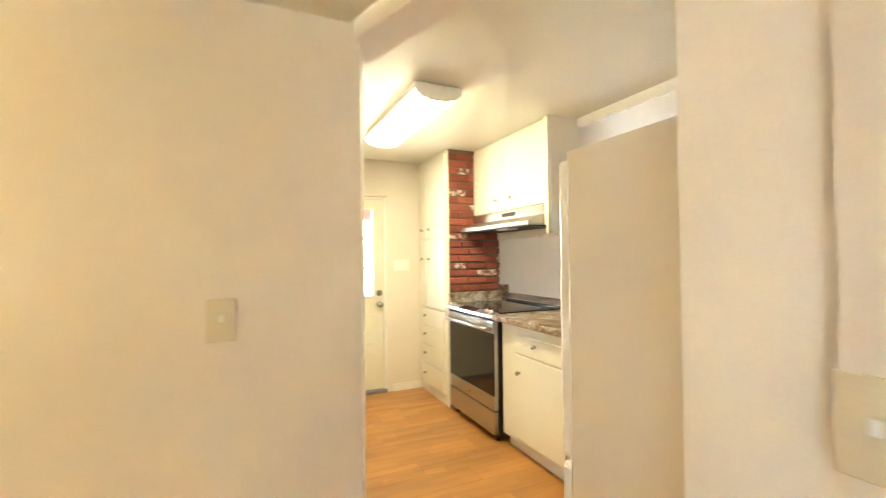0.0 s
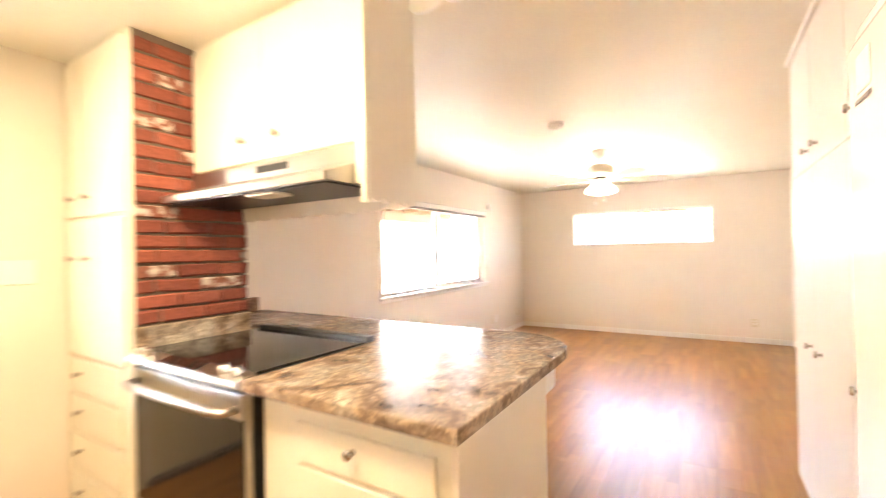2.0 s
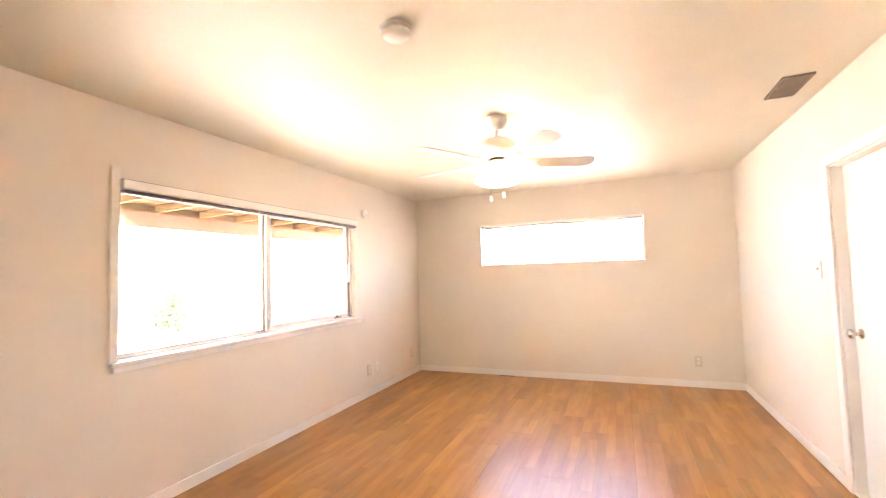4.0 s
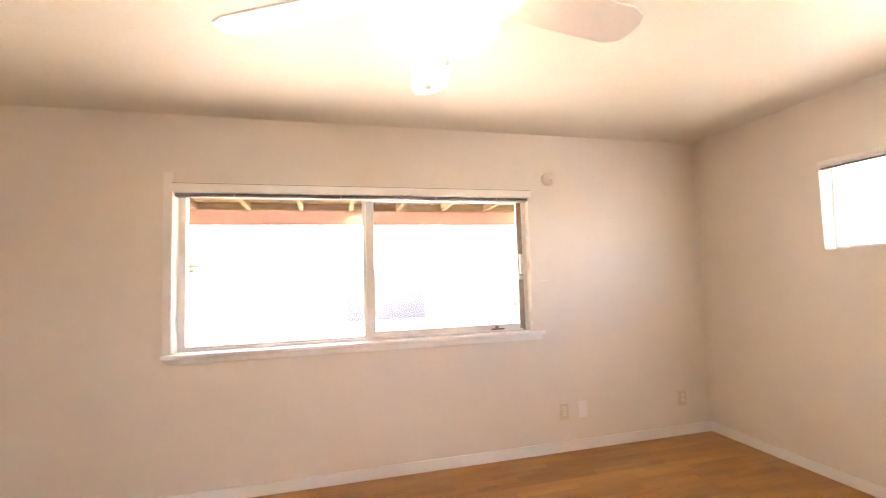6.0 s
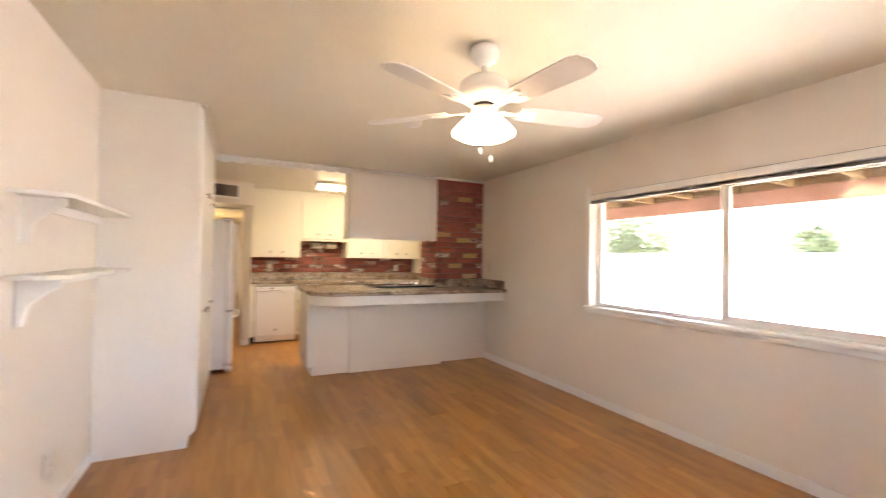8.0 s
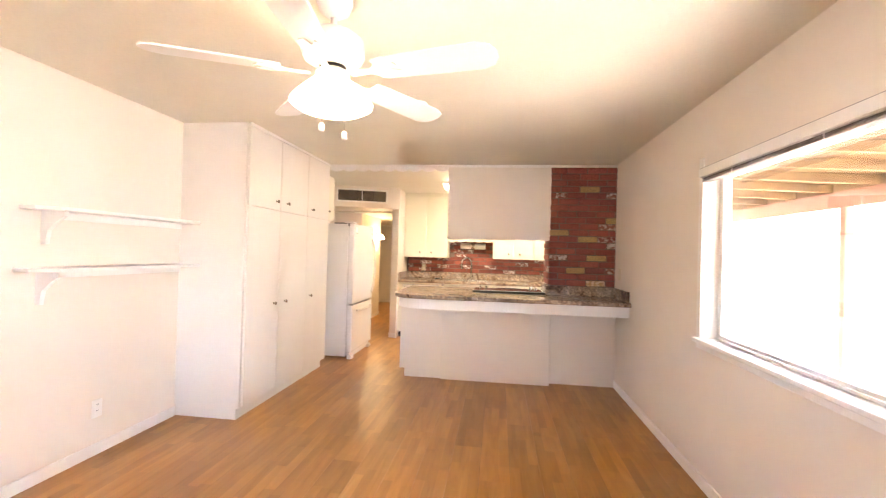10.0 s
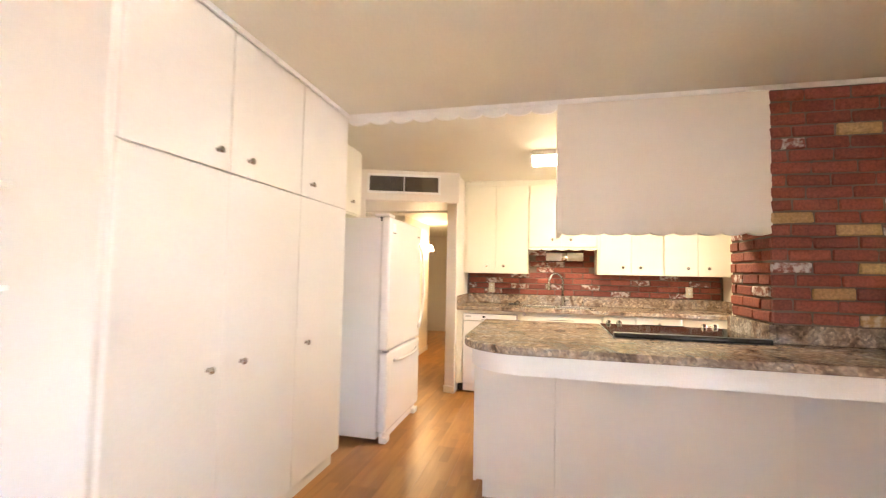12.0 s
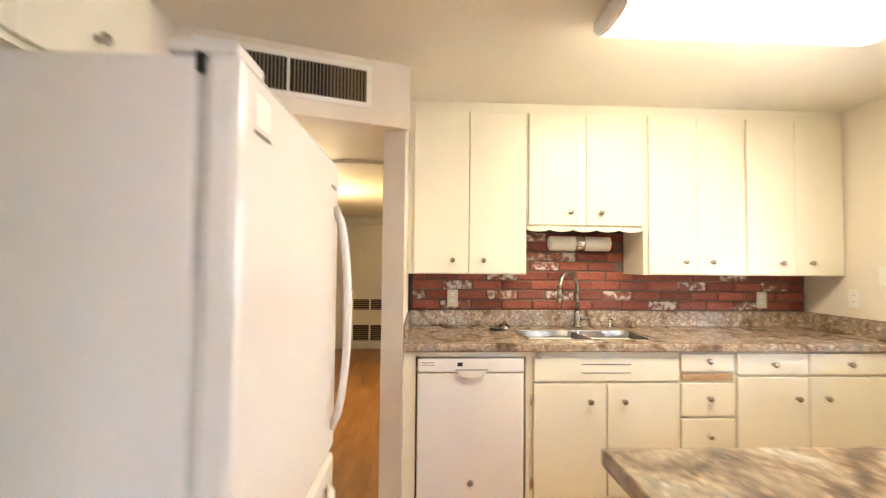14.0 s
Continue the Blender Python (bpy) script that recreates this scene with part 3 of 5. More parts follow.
# ---- back door ----
door = thing("door_1", 0.75, NORTH + 0.03, 0, "cream half-glazed back door, closed, above a grey threshold", "door", kind="structure")
dx0, dx1 = 0.325, 1.175
part("door_leaf", boxes([(dx0, dx1, NORTH + 0.02, NORTH + 0.06, 0.04, 0.98), (dx0, dx0 + 0.11, NORTH + 0.02, NORTH + 0.06, 0.98, 1.965), (dx1 - 0.11, dx1, NORTH + 0.02, NORTH + 0.06, 0.98, 1.965), (dx0 + 0.11, dx1 - 0.11, NORTH + 0.02, NORTH + 0.06, 1.86, 1.965)]), CAB, door)
for px in (dx0 + 0.09, 0.79):
    for pz, ph in ((0.50, 0.30), (0.13, 0.28)):
        part("panel", boxes([(px, px + 0.29, NORTH + 0.014, NORTH + 0.0195, pz, pz + ph)], 0.005), CAB, door, "raised panel")
part("glazing_frame", boxes([(dx0 + 0.095, dx1 - 0.095, NORTH + 0.008, NORTH + 0.0195, 0.965, 0.985), (dx0 + 0.095, dx1 - 0.095, NORTH + 0.008, NORTH + 0.0195, 1.855, 1.875), (dx0 + 0.095, dx0 + 0.115, NORTH + 0.008, NORTH + 0.0195, 0.985, 1.855), (dx1 - 0.115, dx1 - 0.095, NORTH + 0.008, NORTH + 0.0195, 0.985, 1.855)], 0.003), TRIM, door)
for zz in (1.265, 1.565):
    part("glazing_bar", box(dx0 + 0.11, dx1 - 0.11, NORTH + 0.03, NORTH + 0.05, zz - 0.011, zz + 0.011, 0.004), TRIM, door)
for za, zb in ((0.98, 1.254), (1.276, 1.554), (1.576, 1.86)):
    pane = part("pane", box(dx0 + 0.11, dx1 - 0.11, NORTH + 0.038, NORTH + 0.042, za, zb), GLASS, door)
    pane.visible_shadow = False
part("deadbolt", lathe([(0.031, 0), (0.031, 0.008), (0.026, 0.014), (0.012, 0.016), (0.010, 0.022)], 1.13, NORTH + 0.02, 1.01, 24, "-y"), BRONZESHADE, door, "dark satin metal deadbolt", True)
part("door_handle", lathe([(0.031, 0), (0.030, 0.006), (0.013, 0.012), (0.012, 0.030), (0.022, 0.036), (0.029, 0.048), (0.027, 0.062), (0.012, 0.069)], 1.13, NORTH + 0.02, 0.895, 24, "-y"), KNOBMETAL, door, "round satin knob", True)
part("threshold", box(DOOR[0], DOOR[1], NORTH - 0.02, NORTH + 0.10, 0.001, 0.035, 0.006), GREY, door, "grey metal threshold")
part("stop", boxes([(DOOR[0], dx0 - 0.002, NORTH + 0.005, NORTH + 0.08, 0.035, 1.985), (dx1 + 0.002, DOOR[1], NORTH + 0.005, NORTH + 0.08, 0.035, 1.985), (dx0, dx1, NORTH + 0.005, NORTH + 0.08, 1.967, 1.985)]), TRIM, door)
part("drip_cap", box(DOOR[0] - 0.04, DOOR[1] + 0.015, NORTH - 0.02, NORTH - 0.001, 1.988, 2.008, 0.004), PLASTIC, door, "thin strip over the door")

# ---- door in the south wall ----
sd = thing("door_2", 5.43, SOUTH - 0.05, 0, "plain white interior door, closed, in a white casing", "door", kind="structure")
part("door_leaf", box(5.115, 5.745, SOUTH - 0.09, SOUTH - 0.055, 0.01, 1.885, 0.003), TRIM, sd)
part("jamb", boxes([(5.1005, 5.1145, SOUTH - 0.14, SOUTH, 0.0, 1.90), (5.7455, 5.7595, SOUTH - 0.14, SOUTH, 0.0, 1.90), (5.1145, 5.7455, SOUTH - 0.14, SOUTH, 1.8855, 1.90)]), TRIM, sd, "white door jamb")
part("threshold", box(5.1145, 5.7455, SOUTH - 0.139, SOUTH - 0.001, 0.001, 0.0095), TRIM, sd, "low white threshold")
part("casing", boxes([(5.04, 5.105, SOUTH + 0.001, SOUTH + 0.016, 0, 1.955), (5.755, 5.82, SOUTH + 0.001, SOUTH + 0.016, 0, 1.955), (5.105, 5.755, SOUTH + 0.001, SOUTH + 0.016, 1.895, 1.955)], 0.005), TRIM, sd)
part("door_handle", lathe([(0.028, 0), (0.028, 0.006), (0.011, 0.012), (0.011, 0.03), (0.027, 0.045), (0.025, 0.058), (0.01, 0.064)], 5.67, SOUTH - 0.055, 0.92, 24, "y"), CHROME, sd, "round satin knob", True)

# ---- brick column, bricks come last ----
column = solo("wall_brick_column", boxes([(1.593, 2.098, 3.334, NORTH, 0.0, 1.047), (1.593, 2.117, 3.316, NORTH, 1.047, H)]), MORTAR, "floor-to-ceiling column of worn red brick beside the range", "brick column", kind="structure")

# ---- tall cupboard behind the brick column ----
tall = thing("tall_cupboard", 1.5, 3.66, 0, "tall cream built-in cupboard with doors above four drawers", "cupboard")
part("body", box(1.578, 1.592, 3.315, NORTH - 0.002, 0.085, H - 0.002), CAB, tall)
part("toe_kick", box(1.586, 1.592, 3.32, NORTH - 0.002, 0.0, 0.084), TRIM, tall)
front(tall, "door", "-x", 1.578, 3.345, 3.785, 1.555, 2.335, CAB, [(3.70, 1.645)])
front(tall, "door", "-x", 1.578, 3.795, 3.985, 1.555, 2.335, CAB, [(3.88, 1.645)])
front(tall, "door", "-x", 1.578, 3.345, 3.785, 0.875, 1.535, CAB, [(3.70, 1.35)])
front(tall, "door", "-x", 1.578, 3.795, 3.985, 0.875, 1.535, CAB, [(3.88, 1.35)])
for za, zb in ((0.69, 0.855), (0.50, 0.675), (0.305, 0.485), (0.10, 0.29)):
    front(tall, "drawer", "-x", 1.578, 3.40, 3.96, za, zb, CAB, [(3.82, (za + zb) / 2 + 0.01)])

# ---- hood cabinet over the range ----
hc = thing("wall_cabinet", 1.97, 2.72, 1.53, "cream wall cabinet above the range with a scalloped back board", "cabinet")
part("body", box(1.862, 2.104, 2.2005, 3.312, 1.742, H - 0.002), CAB, hc)
part("end_panel", valance(1.846, 2.1245, H - 0.002, 1.549, 0.016, 4, 2.176, 2.2, "x"), WALL, hc, "plain cream end panel")
part("end_stile", box(1.822, 1.8455, 2.176, 2.2, 1.527, H - 0.002, 0.002), CAB, hc, "cream front stile of the end panel")
part("back_panel", valance(2.2005, 3.312, H - 0.03, 1.543, 0.016, 9, 2.105, 2.125, "y"), WALL, hc, "plain cream back with scalloped lower edge")
part("rail", box(1.837, 1.862, 2.2005, 2.24, 1.60, H - 0.002, 0.002), CAB, hc)
front(hc, "door", "-x", 1.862, 2.245, 2.765, 1.752, 2.325, CAB, [(2.667, 1.848)])
front(hc, "door", "-x", 1.862, 2.772, 3.295, 1.752, 2.325, CAB, [(2.892, 1.848)])

hood = thing("range_hood", 1.85, 2.76, 1.6, "stainless under-cabinet range hood", "range hood")
prof = [(2.07, 1.74), (1.838, 1.74), (1.838, 1.675), (1.70, 1.625), (1.70, 1.597), (2.07, 1.60)]
bm = bmesh.new()
a = [bm.verts.new((x, 2.245, z)) for x, z in prof]
b = [bm.verts.new((x, 3.29, z)) for x, z in prof]
bm.faces.new(a)
bm.faces.new(b)
for i in range(len(prof)):
    bm.faces.new((a[i - 1], a[i], b[i], b[i - 1]))
part("shell", bm, STEEL, hood)
part("underside", box(1.72, 2.05, 2.26, 3.275, 1.590, 1.5965), BLACK, hood, "dark filter underside")
part("control_panel", box(1.8345, 1.8375, 2.60, 2.80, 1.695, 1.725, 0.001), BLACK, hood, "black control strip")
part("light_cover", box(1.73, 1.82, 2.55, 2.72, 1.578, 1.5895, 0.004), FROST, hood, "clouded lamp cover")

# ---- range ----
rg = thing("range", 1.87, 2.875, 0, "stainless slide-in electric range with a black glass top", "range")
ry0, ry1 = 2.492, 3.262
part("body", box(1.60, 2.17, ry0 + 0.004, ry1 - 0.004, 0.05, 0.928), BLACK, rg)
part("cooktop", box(1.60, 2.1595, ry0 - 0.006, ry1 + 0.004, 0.9465, 0.955, 0.003), BLACKGLASS, rg, "black glass cooktop")
part("back_rail", box(2.160, 2.215, ry0 - 0.006, ry1 + 0.004, 0.9465, 0.972, 0.006), BLACK, rg, "black rear vent rail")
prof = [(1.60, 0.955), (1.535, 0.938), (1.530, 0.920), (1.555, 0.905), (1.60, 0.905)]
bm = bmesh.new()
a = [bm.verts.new((x, ry0 - 0.004, z)) for x, z in prof]
b = [bm.verts.new((x, ry1, z)) for x, z in prof]
bm.faces.new(a)
bm.faces.new(b)
for i in range(len(prof)):
    bm.faces.new((a[i - 1], a[i], b[i], b[i - 1]))
panel = part("control_panel", bm, STEEL, rg)
part("display", turned(box(-0.03, 0.03, 2.76, 3.02, -0.002, 0.0025), pose(1.568, 0, 0.9485, 0, -14.6, 0)), BLACKGLASS, panel, "black glass touch display")
for ky in (2.545, 2.615, 3.15, 3.215):
    part("knob", turned(lathe([(0.020, 0), (0.021, 0.004), (0.018, 0.008), (0.0175, 0.024), (0.015, 0.028), (0.003, 0.029)], segs=20), pose(1.572, ky, 0.9475, 0, -14.6, 0)), CHROME, panel, "round steel burner knob", True)
dr = part("oven_door", box(1.57, 1.598, ry0 + 0.01, ry1 - 0.01, 0.235, 0.885), STEEL, rg, "stainless oven door")
for za, zb in ((0.235, 0.335), (0.80, 0.885)):
    part("door_trim", box(1.56, 1.5695, ry0 + 0.01, ry1 - 0.01, za, zb, 0.002), STEEL, dr)
part("oven_window", box(1.562, 1.5695, ry0 + 0.012, ry1 - 0.012, 0.3355, 0.7995, 0.002), BLACKGLASS, dr, "black glass oven window")
part("badge", lathe([(0.014, 0), (0.014, 0.002), (0.002, 0.003)], 1.5605, 2.88, 0.285, 18, "-x"), CHROME, dr, "small round metal badge", True)
hnd = [(1.56, ry0 + 0.04, 0.835), (1.515, ry0 + 0.045, 0.835), (1.505, ry0 + 0.10, 0.835), (1.50, 2.877, 0.835), (1.505, ry1 - 0.10, 0.835), (1.515, ry1 - 0.045, 0.835), (1.56, ry1 - 0.04, 0.835)]
part("handle", tube(hnd, 0.014, 12), STEEL, dr, "bowed steel bar handle", True)
part("drawer", box(1.562, 1.598, ry0 + 0.01, ry1 - 0.01, 0.055, 0.222, 0.004), STEEL, rg, "stainless storage drawer")
for fx in (1.62, 2.12):
    for fy in (ry0 + 0.05, ry1 - 0.05):
        part("foot", lathe([(0.018, 0), (0.018, 0.012), (0.008, 0.014), (0.008, 0.052)], fx, fy, 0, 14), BLACK, rg)

# ---- peninsula ----
pen = thing("base_cabinet", 1.95, 2.3, 0, "cream peninsula base cabinet with a drawer over a door", "cabinet")
part("body", box(1.62, 2.24, 1.725, 2.47, 0.085, 0.903), CAB, pen)
part("toe_kick", box(1.67, 2.22, 1.76, 2.46, 0.0, 0.0845), TRIM, pen)
part("end_panel", box(1.605, 2.27, 1.705, 1.7245, 0.09, 0.903, 0.003), WALL, pen, "plain cream end panel")
d = front(pen, "drawer", "-x", 1.62, 1.775, 2.29, 0.705, 0.83, CAB, [(2.05, 0.785)])
d = front(pen, "door", "-x", 1.62, 1.775, 2.29, 0.12, 0.695, CAB, [(2.23, 0.575)])
for hz in (0.18, 0.62):
    part("hinge", box(1.600, 1.619, 1.757, 1.774, hz, hz + 0.05, 0.003), CHROME, d)
part("back_panel", box(2.24, 2.272, 1.705, 2.165, 0.10, 0.903, 0.003), WALL, pen, "plain cream back panel")
part("back_panel", box(2.20, 2.262, 1.76, 2.165, 0.0, 0.0995), WALL, pen, "plain cream back panel")
part("back_panel", box(2.22, 2.296, 2.166, 3.315, 0.0, 0.903, 0.003), WALL, pen, "wide plain cream back panel")
part("back_panel", box(2.10, 2.20, 3.316, NORTH - 0.002, 0.0, 0.903, 0.002), WALL, pen, "recessed plain cream back panel")


def rounded(x_in, x_out, y_near, y_far, r, n=14):
    pts = [(x_in, y_near)]
    for i in range(n + 1):
        a = -math.pi / 2 + math.pi / 2 * i / n
        pts.append((x_out - r + r * math.cos(a), y_near + r + r * math.sin(a)))
    return pts + [(x_out, y_far), (x_in, y_far)]


apron_out = rounded(2.274, 2.665, 1.712, NORTH - 0.002, 0.30)
ap = thing("counter_apron", 2.45, 2.85, 0.80, "thick white rounded apron under the bar top", "apron")
part("apron", slab(apron_out, 0.80, 0.903, 0.0), TRIM, ap)
bar = thing("worktop", 2.2, 2.8, 0.905, "brown and grey stone-pattern laminate bar top, rounded at one end", "worktop")
o = rounded(1.545, 2.72, 1.672, 2.484, 0.32)
outline = [(1.545, 1.672), *o[1:-2], (2.72, NORTH - 0.002), (2.0985, NORTH - 0.002), (2.0985, 3.268), (2.22, 3.268), (2.22, 2.484), (1.545, 2.484)]
part("top", slab(outline, 0.905, 0.945, 0.005), STONE, bar)
part("backsplash", box(1.585, 2.13, 3.282, 3.318, 0.9465, 1.045, 0.004), STONE, bar)
part("backsplash", box(2.114, 2.142, 3.319, NORTH - 0.034, 0.9465, 1.045, 0.004), STONE, bar)
part("backsplash", box(2.114, 2.66, NORTH - 0.033, NORTH - 0.002, 0.9465, 1.045, 0.004), STONE, bar)
part("top", box(1.60, 2.22, 3.2685, 3.281, 0.905, 0.945), STONE, bar)

# ---- sink wall: uppers ----
UX = -0.158


def upper(u0, u1, z0, z1, doors, label):
    ob = thing("wall_cabinet", (UX + SINK) / 2, (u0 + u1) / 2, z0, label, "cabinet", "cabinets over the sink")
    part("body", boxes([(SINK + 0.031, UX, u0, u1, z0, z1)], 0.001), CAB, ob)
    for a, b, k in doors:
        front(ob, "door", "x", UX, a, b, z0 + 0.006, z1 - 0.012, CAB, [(k, z0 + 0.085)])
    return ob


upper(1.178, 1.918, 1.285, 2.31, [(1.215, 1.553, 1.455), (1.557, 1.912, 1.645)], "cream wall cabinet with two tall doors")
ub = upper(1.920, 2.664, 1.59, 2.31, [(1.93, 2.2915, 2.19), (2.2935, 2.655, 2.385)], "short cream wall cabinet above the sink")
part("valance", valance(1.92, 2.664, 1.5895, 1.572, 0.016, 5, UX - 0.02, UX + 0.002, "y"), CAB, ub, "scalloped cream valance")
upper(2.666, 3.33, 1.29, 2.31, [(2.695, 3.0065, 2.925), (3.0085, 3.324, 3.10)], "cream wall cabinet with two doors")
upper(3.332, NORTH - 0.002, 1.29, 2.31, [(3.34, 3.6565, 3.56), (3.6585, 3.98, 3.755)], "cream wall cabinet beside the outer wall")
solo("trim_soffit", box(SINK, UX - 0.004, 1.176, NORTH, 2.311, H), CEIL, "cream filler strip above the cabinets", "trim", kind="structure")

# ---- sink wall: base units ----
BX = 0.192


def base_unit(u0, u1, label):
    ob = thing("base_cabinet", (BX + SINK) / 2, (u0 + u1) / 2, 0, label, "cabinet", "base cabinets under the sink counter")
    part("body", box(SINK + 0.002, BX, u0, u1, 0.10, 0.886), CAB, ob)
    part("toe_kick", box(SINK + 0.002, BX - 0.05, u0, u1, 0.0, 0.0995), TANWOOD, ob, "bare wooden toe kick")
    return ob


solo("filler", boxes([(SINK + 0.002, BX + 0.012, 1.178, 1.243, 0.10, 0.886), (BX - 0.02, BX + 0.012, 1.243, 1.830, 0.855, 0.886)]), CAB, "cream filler strip beside and above the dishwasher", "filler")
b1 = base_unit(1.832, 2.67, "cream sink base cabinet with two doors and a vented front")
f = front(b1, "false_front", "x", BX, 1.872, 2.665, 0.725, 0.852, CAB)
part("slot", boxes([(BX + 0.0185, BX + 0.0195, 2.13, 2.40, 0.813, 0.817), (BX + 0.0185, BX + 0.0195, 2.13, 2.40, 0.768, 0.772)]), DARK, f, "narrow dark vent slot")
front(b1, "door", "x", BX, 1.872, 2.266, 0.115, 0.712, CAB, [(2.175, 0.62)])
front(b1, "door", "x", BX, 2.272, 2.665, 0.115, 0.712, CAB, [(2.36, 0.62)])
part("valve_knob", lathe([(0.010, 0), (0.010, 0.012), (0.019, 0.014), (0.020, 0.026), (0.017, 0.030), (0.003, 0.031)], BX, 1.90, 0.866, 20, "x"), STEEL, b1, "round grey metal knob", True)
for hz in (0.16, 0.60):
    part("hinge", box(BX + 0.001, BX + 0.012, 1.855, 1.871, hz, hz + 0.05, 0.003), CHROME, b1)
b2 = base_unit(2.672, 2.985, "cream drawer stack with a bare wooden cutting board")
for za, zb in ((0.775, 0.872), (0.535, 0.712), (0.325, 0.522), (0.115, 0.312)):
    front(b2, "drawer", "x", BX, 2.68, 2.976, za, zb, CAB, [(2.83, (za + zb) / 2 + 0.01)])
part("cutting_board", box(BX + 0.001, BX + 0.014, 2.685, 2.972, 0.728, 0.762, 0.003), TANWOOD, b2, "bare wooden pull-out board")
b3 = base_unit(2.987, NORTH - 0.002, "cream base cabinet with two drawers over two doors")
for a, c in ((2.995, 3.40), (3.41, 3.86)):
    front(b3, "drawer", "x", BX, a, c, 0.757, 0.875, CAB, [((a + c) / 2, 0.815)])
front(b3, "door", "x", BX, 2.995, 3.40, 0.115, 0.743, CAB, [(3.33, 0.63)])
front(b3, "door", "x", BX, 3.41, 3.86, 0.115, 0.743, CAB, [(3.50, 0.63)])

dw = thing("dishwasher", 0.0, 1.535, 0, "white built-in dishwasher, closed", "dishwasher")
part("tub", box(SINK + 0.05, BX - 0.03, 1.25, 1.825, 0.105, 0.87), GREY, dw)
ddoor = part("door", box(BX - 0.028, BX + 0.022, 1.252, 1.818, 0.105, 0.772, 0.008), WHITE, dw)
cp = part("control_panel", box(BX - 0.028, BX + 0.026, 1.252, 1.818, 0.776, 0.848, 0.006), WHITE, dw)
pull = [(1.455 + 0.165 * i / 12, 0.786 - 0.040 * math.sin(math.pi * i / 12) ** 0.6) for i in range(13)]
part("handle", turned(slab(pull, 0.0, 0.016, 0.004), Matrix(((0, 0, 1, BX + 0.0265), (1, 0, 0, 0), (0, 1, 0, 0), (0, 0, 0, 1)))), WHITE, cp, "moulded white pull")
# Raised grey strip that paints the shadow along the top of the pull.
part("pull_shadow", box(BX + 0.0262, BX + 0.0285, 1.45, 1.625, 0.787, 0.792), GREY, cp, "grey strip for the shadow above the pull")
part("display", box(BX + 0.0262, BX + 0.0275, 1.462, 1.49, 0.808, 0.828), BLACK, cp, "small black display")
for i in range(2):
    part("mark", box(BX + 0.0262, BX + 0.027, 1.275, 1.34, 0.812 + 0.012 * i, 0.816 + 0.012 * i), GREY, cp, "printed grey bar")
for i in range(7):
    part("button", box(BX + 0.0262, BX + 0.0275, 1.38 + (0.012 * i if i < 4 else 0.10 + 0.018 * i), 1.387 + (0.012 * i if i < 4 else 0.10 + 0.018 * i), 0.812, 0.822), WPLASTIC, cp)
part("badge", lathe([(0.016, 0), (0.016, 0.002), (0.002, 0.003)], BX + 0.0222, 1.535, 0.20, 18, "x"), GREY, ddoor, "round grey badge", True)
part("kick_plate", box(BX - 0.09, BX - 0.02, 1.25, 1.825, 0.02, 0.10, 0.003), WHITE, dw)
# Black sheet standing in for the shade in the toe space.
part("toe_shade", box(BX - 0.10, BX - 0.091, 1.18, 1.83, 0.0, 0.10), BLACK, dw)

# ---- sink counter, with the sink's cut-out ----
ctr = thing("worktop", -0.06, 2.59, 0.888, "brown and grey stone-pattern laminate counter around the sink", "worktop")
SX0, SX1, SY0, SY1 = -0.225, 0.115, 1.87, 2.60
for r in ((SINK + 0.031, 0.225, 1.178, SY0), (SINK + 0.031, 0.225, SY1, NORTH - 0.002), (SX1, 0.225, SY0, SY1), (SINK + 0.031, SX0, SY0, SY1)):
    part("top", box(*r, 0.888, 0.927), STONE, ctr)
part("edge", box(0.2255, 0.236, 1.178, NORTH - 0.002, 0.886, 0.9275, 0.006), STONE, ctr)
part("backsplash", box(SINK + 0.002, SINK + 0.030, 1.178, NORTH - 0.002, 0.9275, 1.035, 0.004), STONE, ctr)
part("backsplash", box(SINK + 0.031, 0.22, NORTH - 0.030, NORTH - 0.002, 0.9275, 1.035, 0.004), STONE, ctr)
part("backsplash", box(SINK + 0.031, 0.22, 1.178, 1.20, 0.9275, 1.035, 0.004), STONE, ctr)

sk = thing("kitchen_sink", -0.04, 2.235, 0.75, "stainless double-bowl drop-in sink", "sink")
my = (SY0 + SY1) / 2
# Light on the rim and shade in the bowls are put into two steels.
part("rim", boxes([(SX0 - 0.014, SX1 + 0.014, SY0 - 0.014, SY0 + 0.006, 0.9275, 0.933), (SX0 - 0.014, SX1 + 0.014, SY1 - 0.006, SY1 + 0.014, 0.9275, 0.933), (SX1 - 0.006, SX1 + 0.014, SY0 + 0.006, SY1 - 0.006, 0.9275, 0.933), (SX0 - 0.014, SX0 + 0.008, SY0 + 0.006, SY1 - 0.006, 0.9275, 0.933), (SX0 + 0.008, SX1 - 0.006, my - 0.012, my + 0.012, 0.920, 0.9265)], 0.002), CHROME, sk, "steel rim, coloured bright against the shaded bowls")
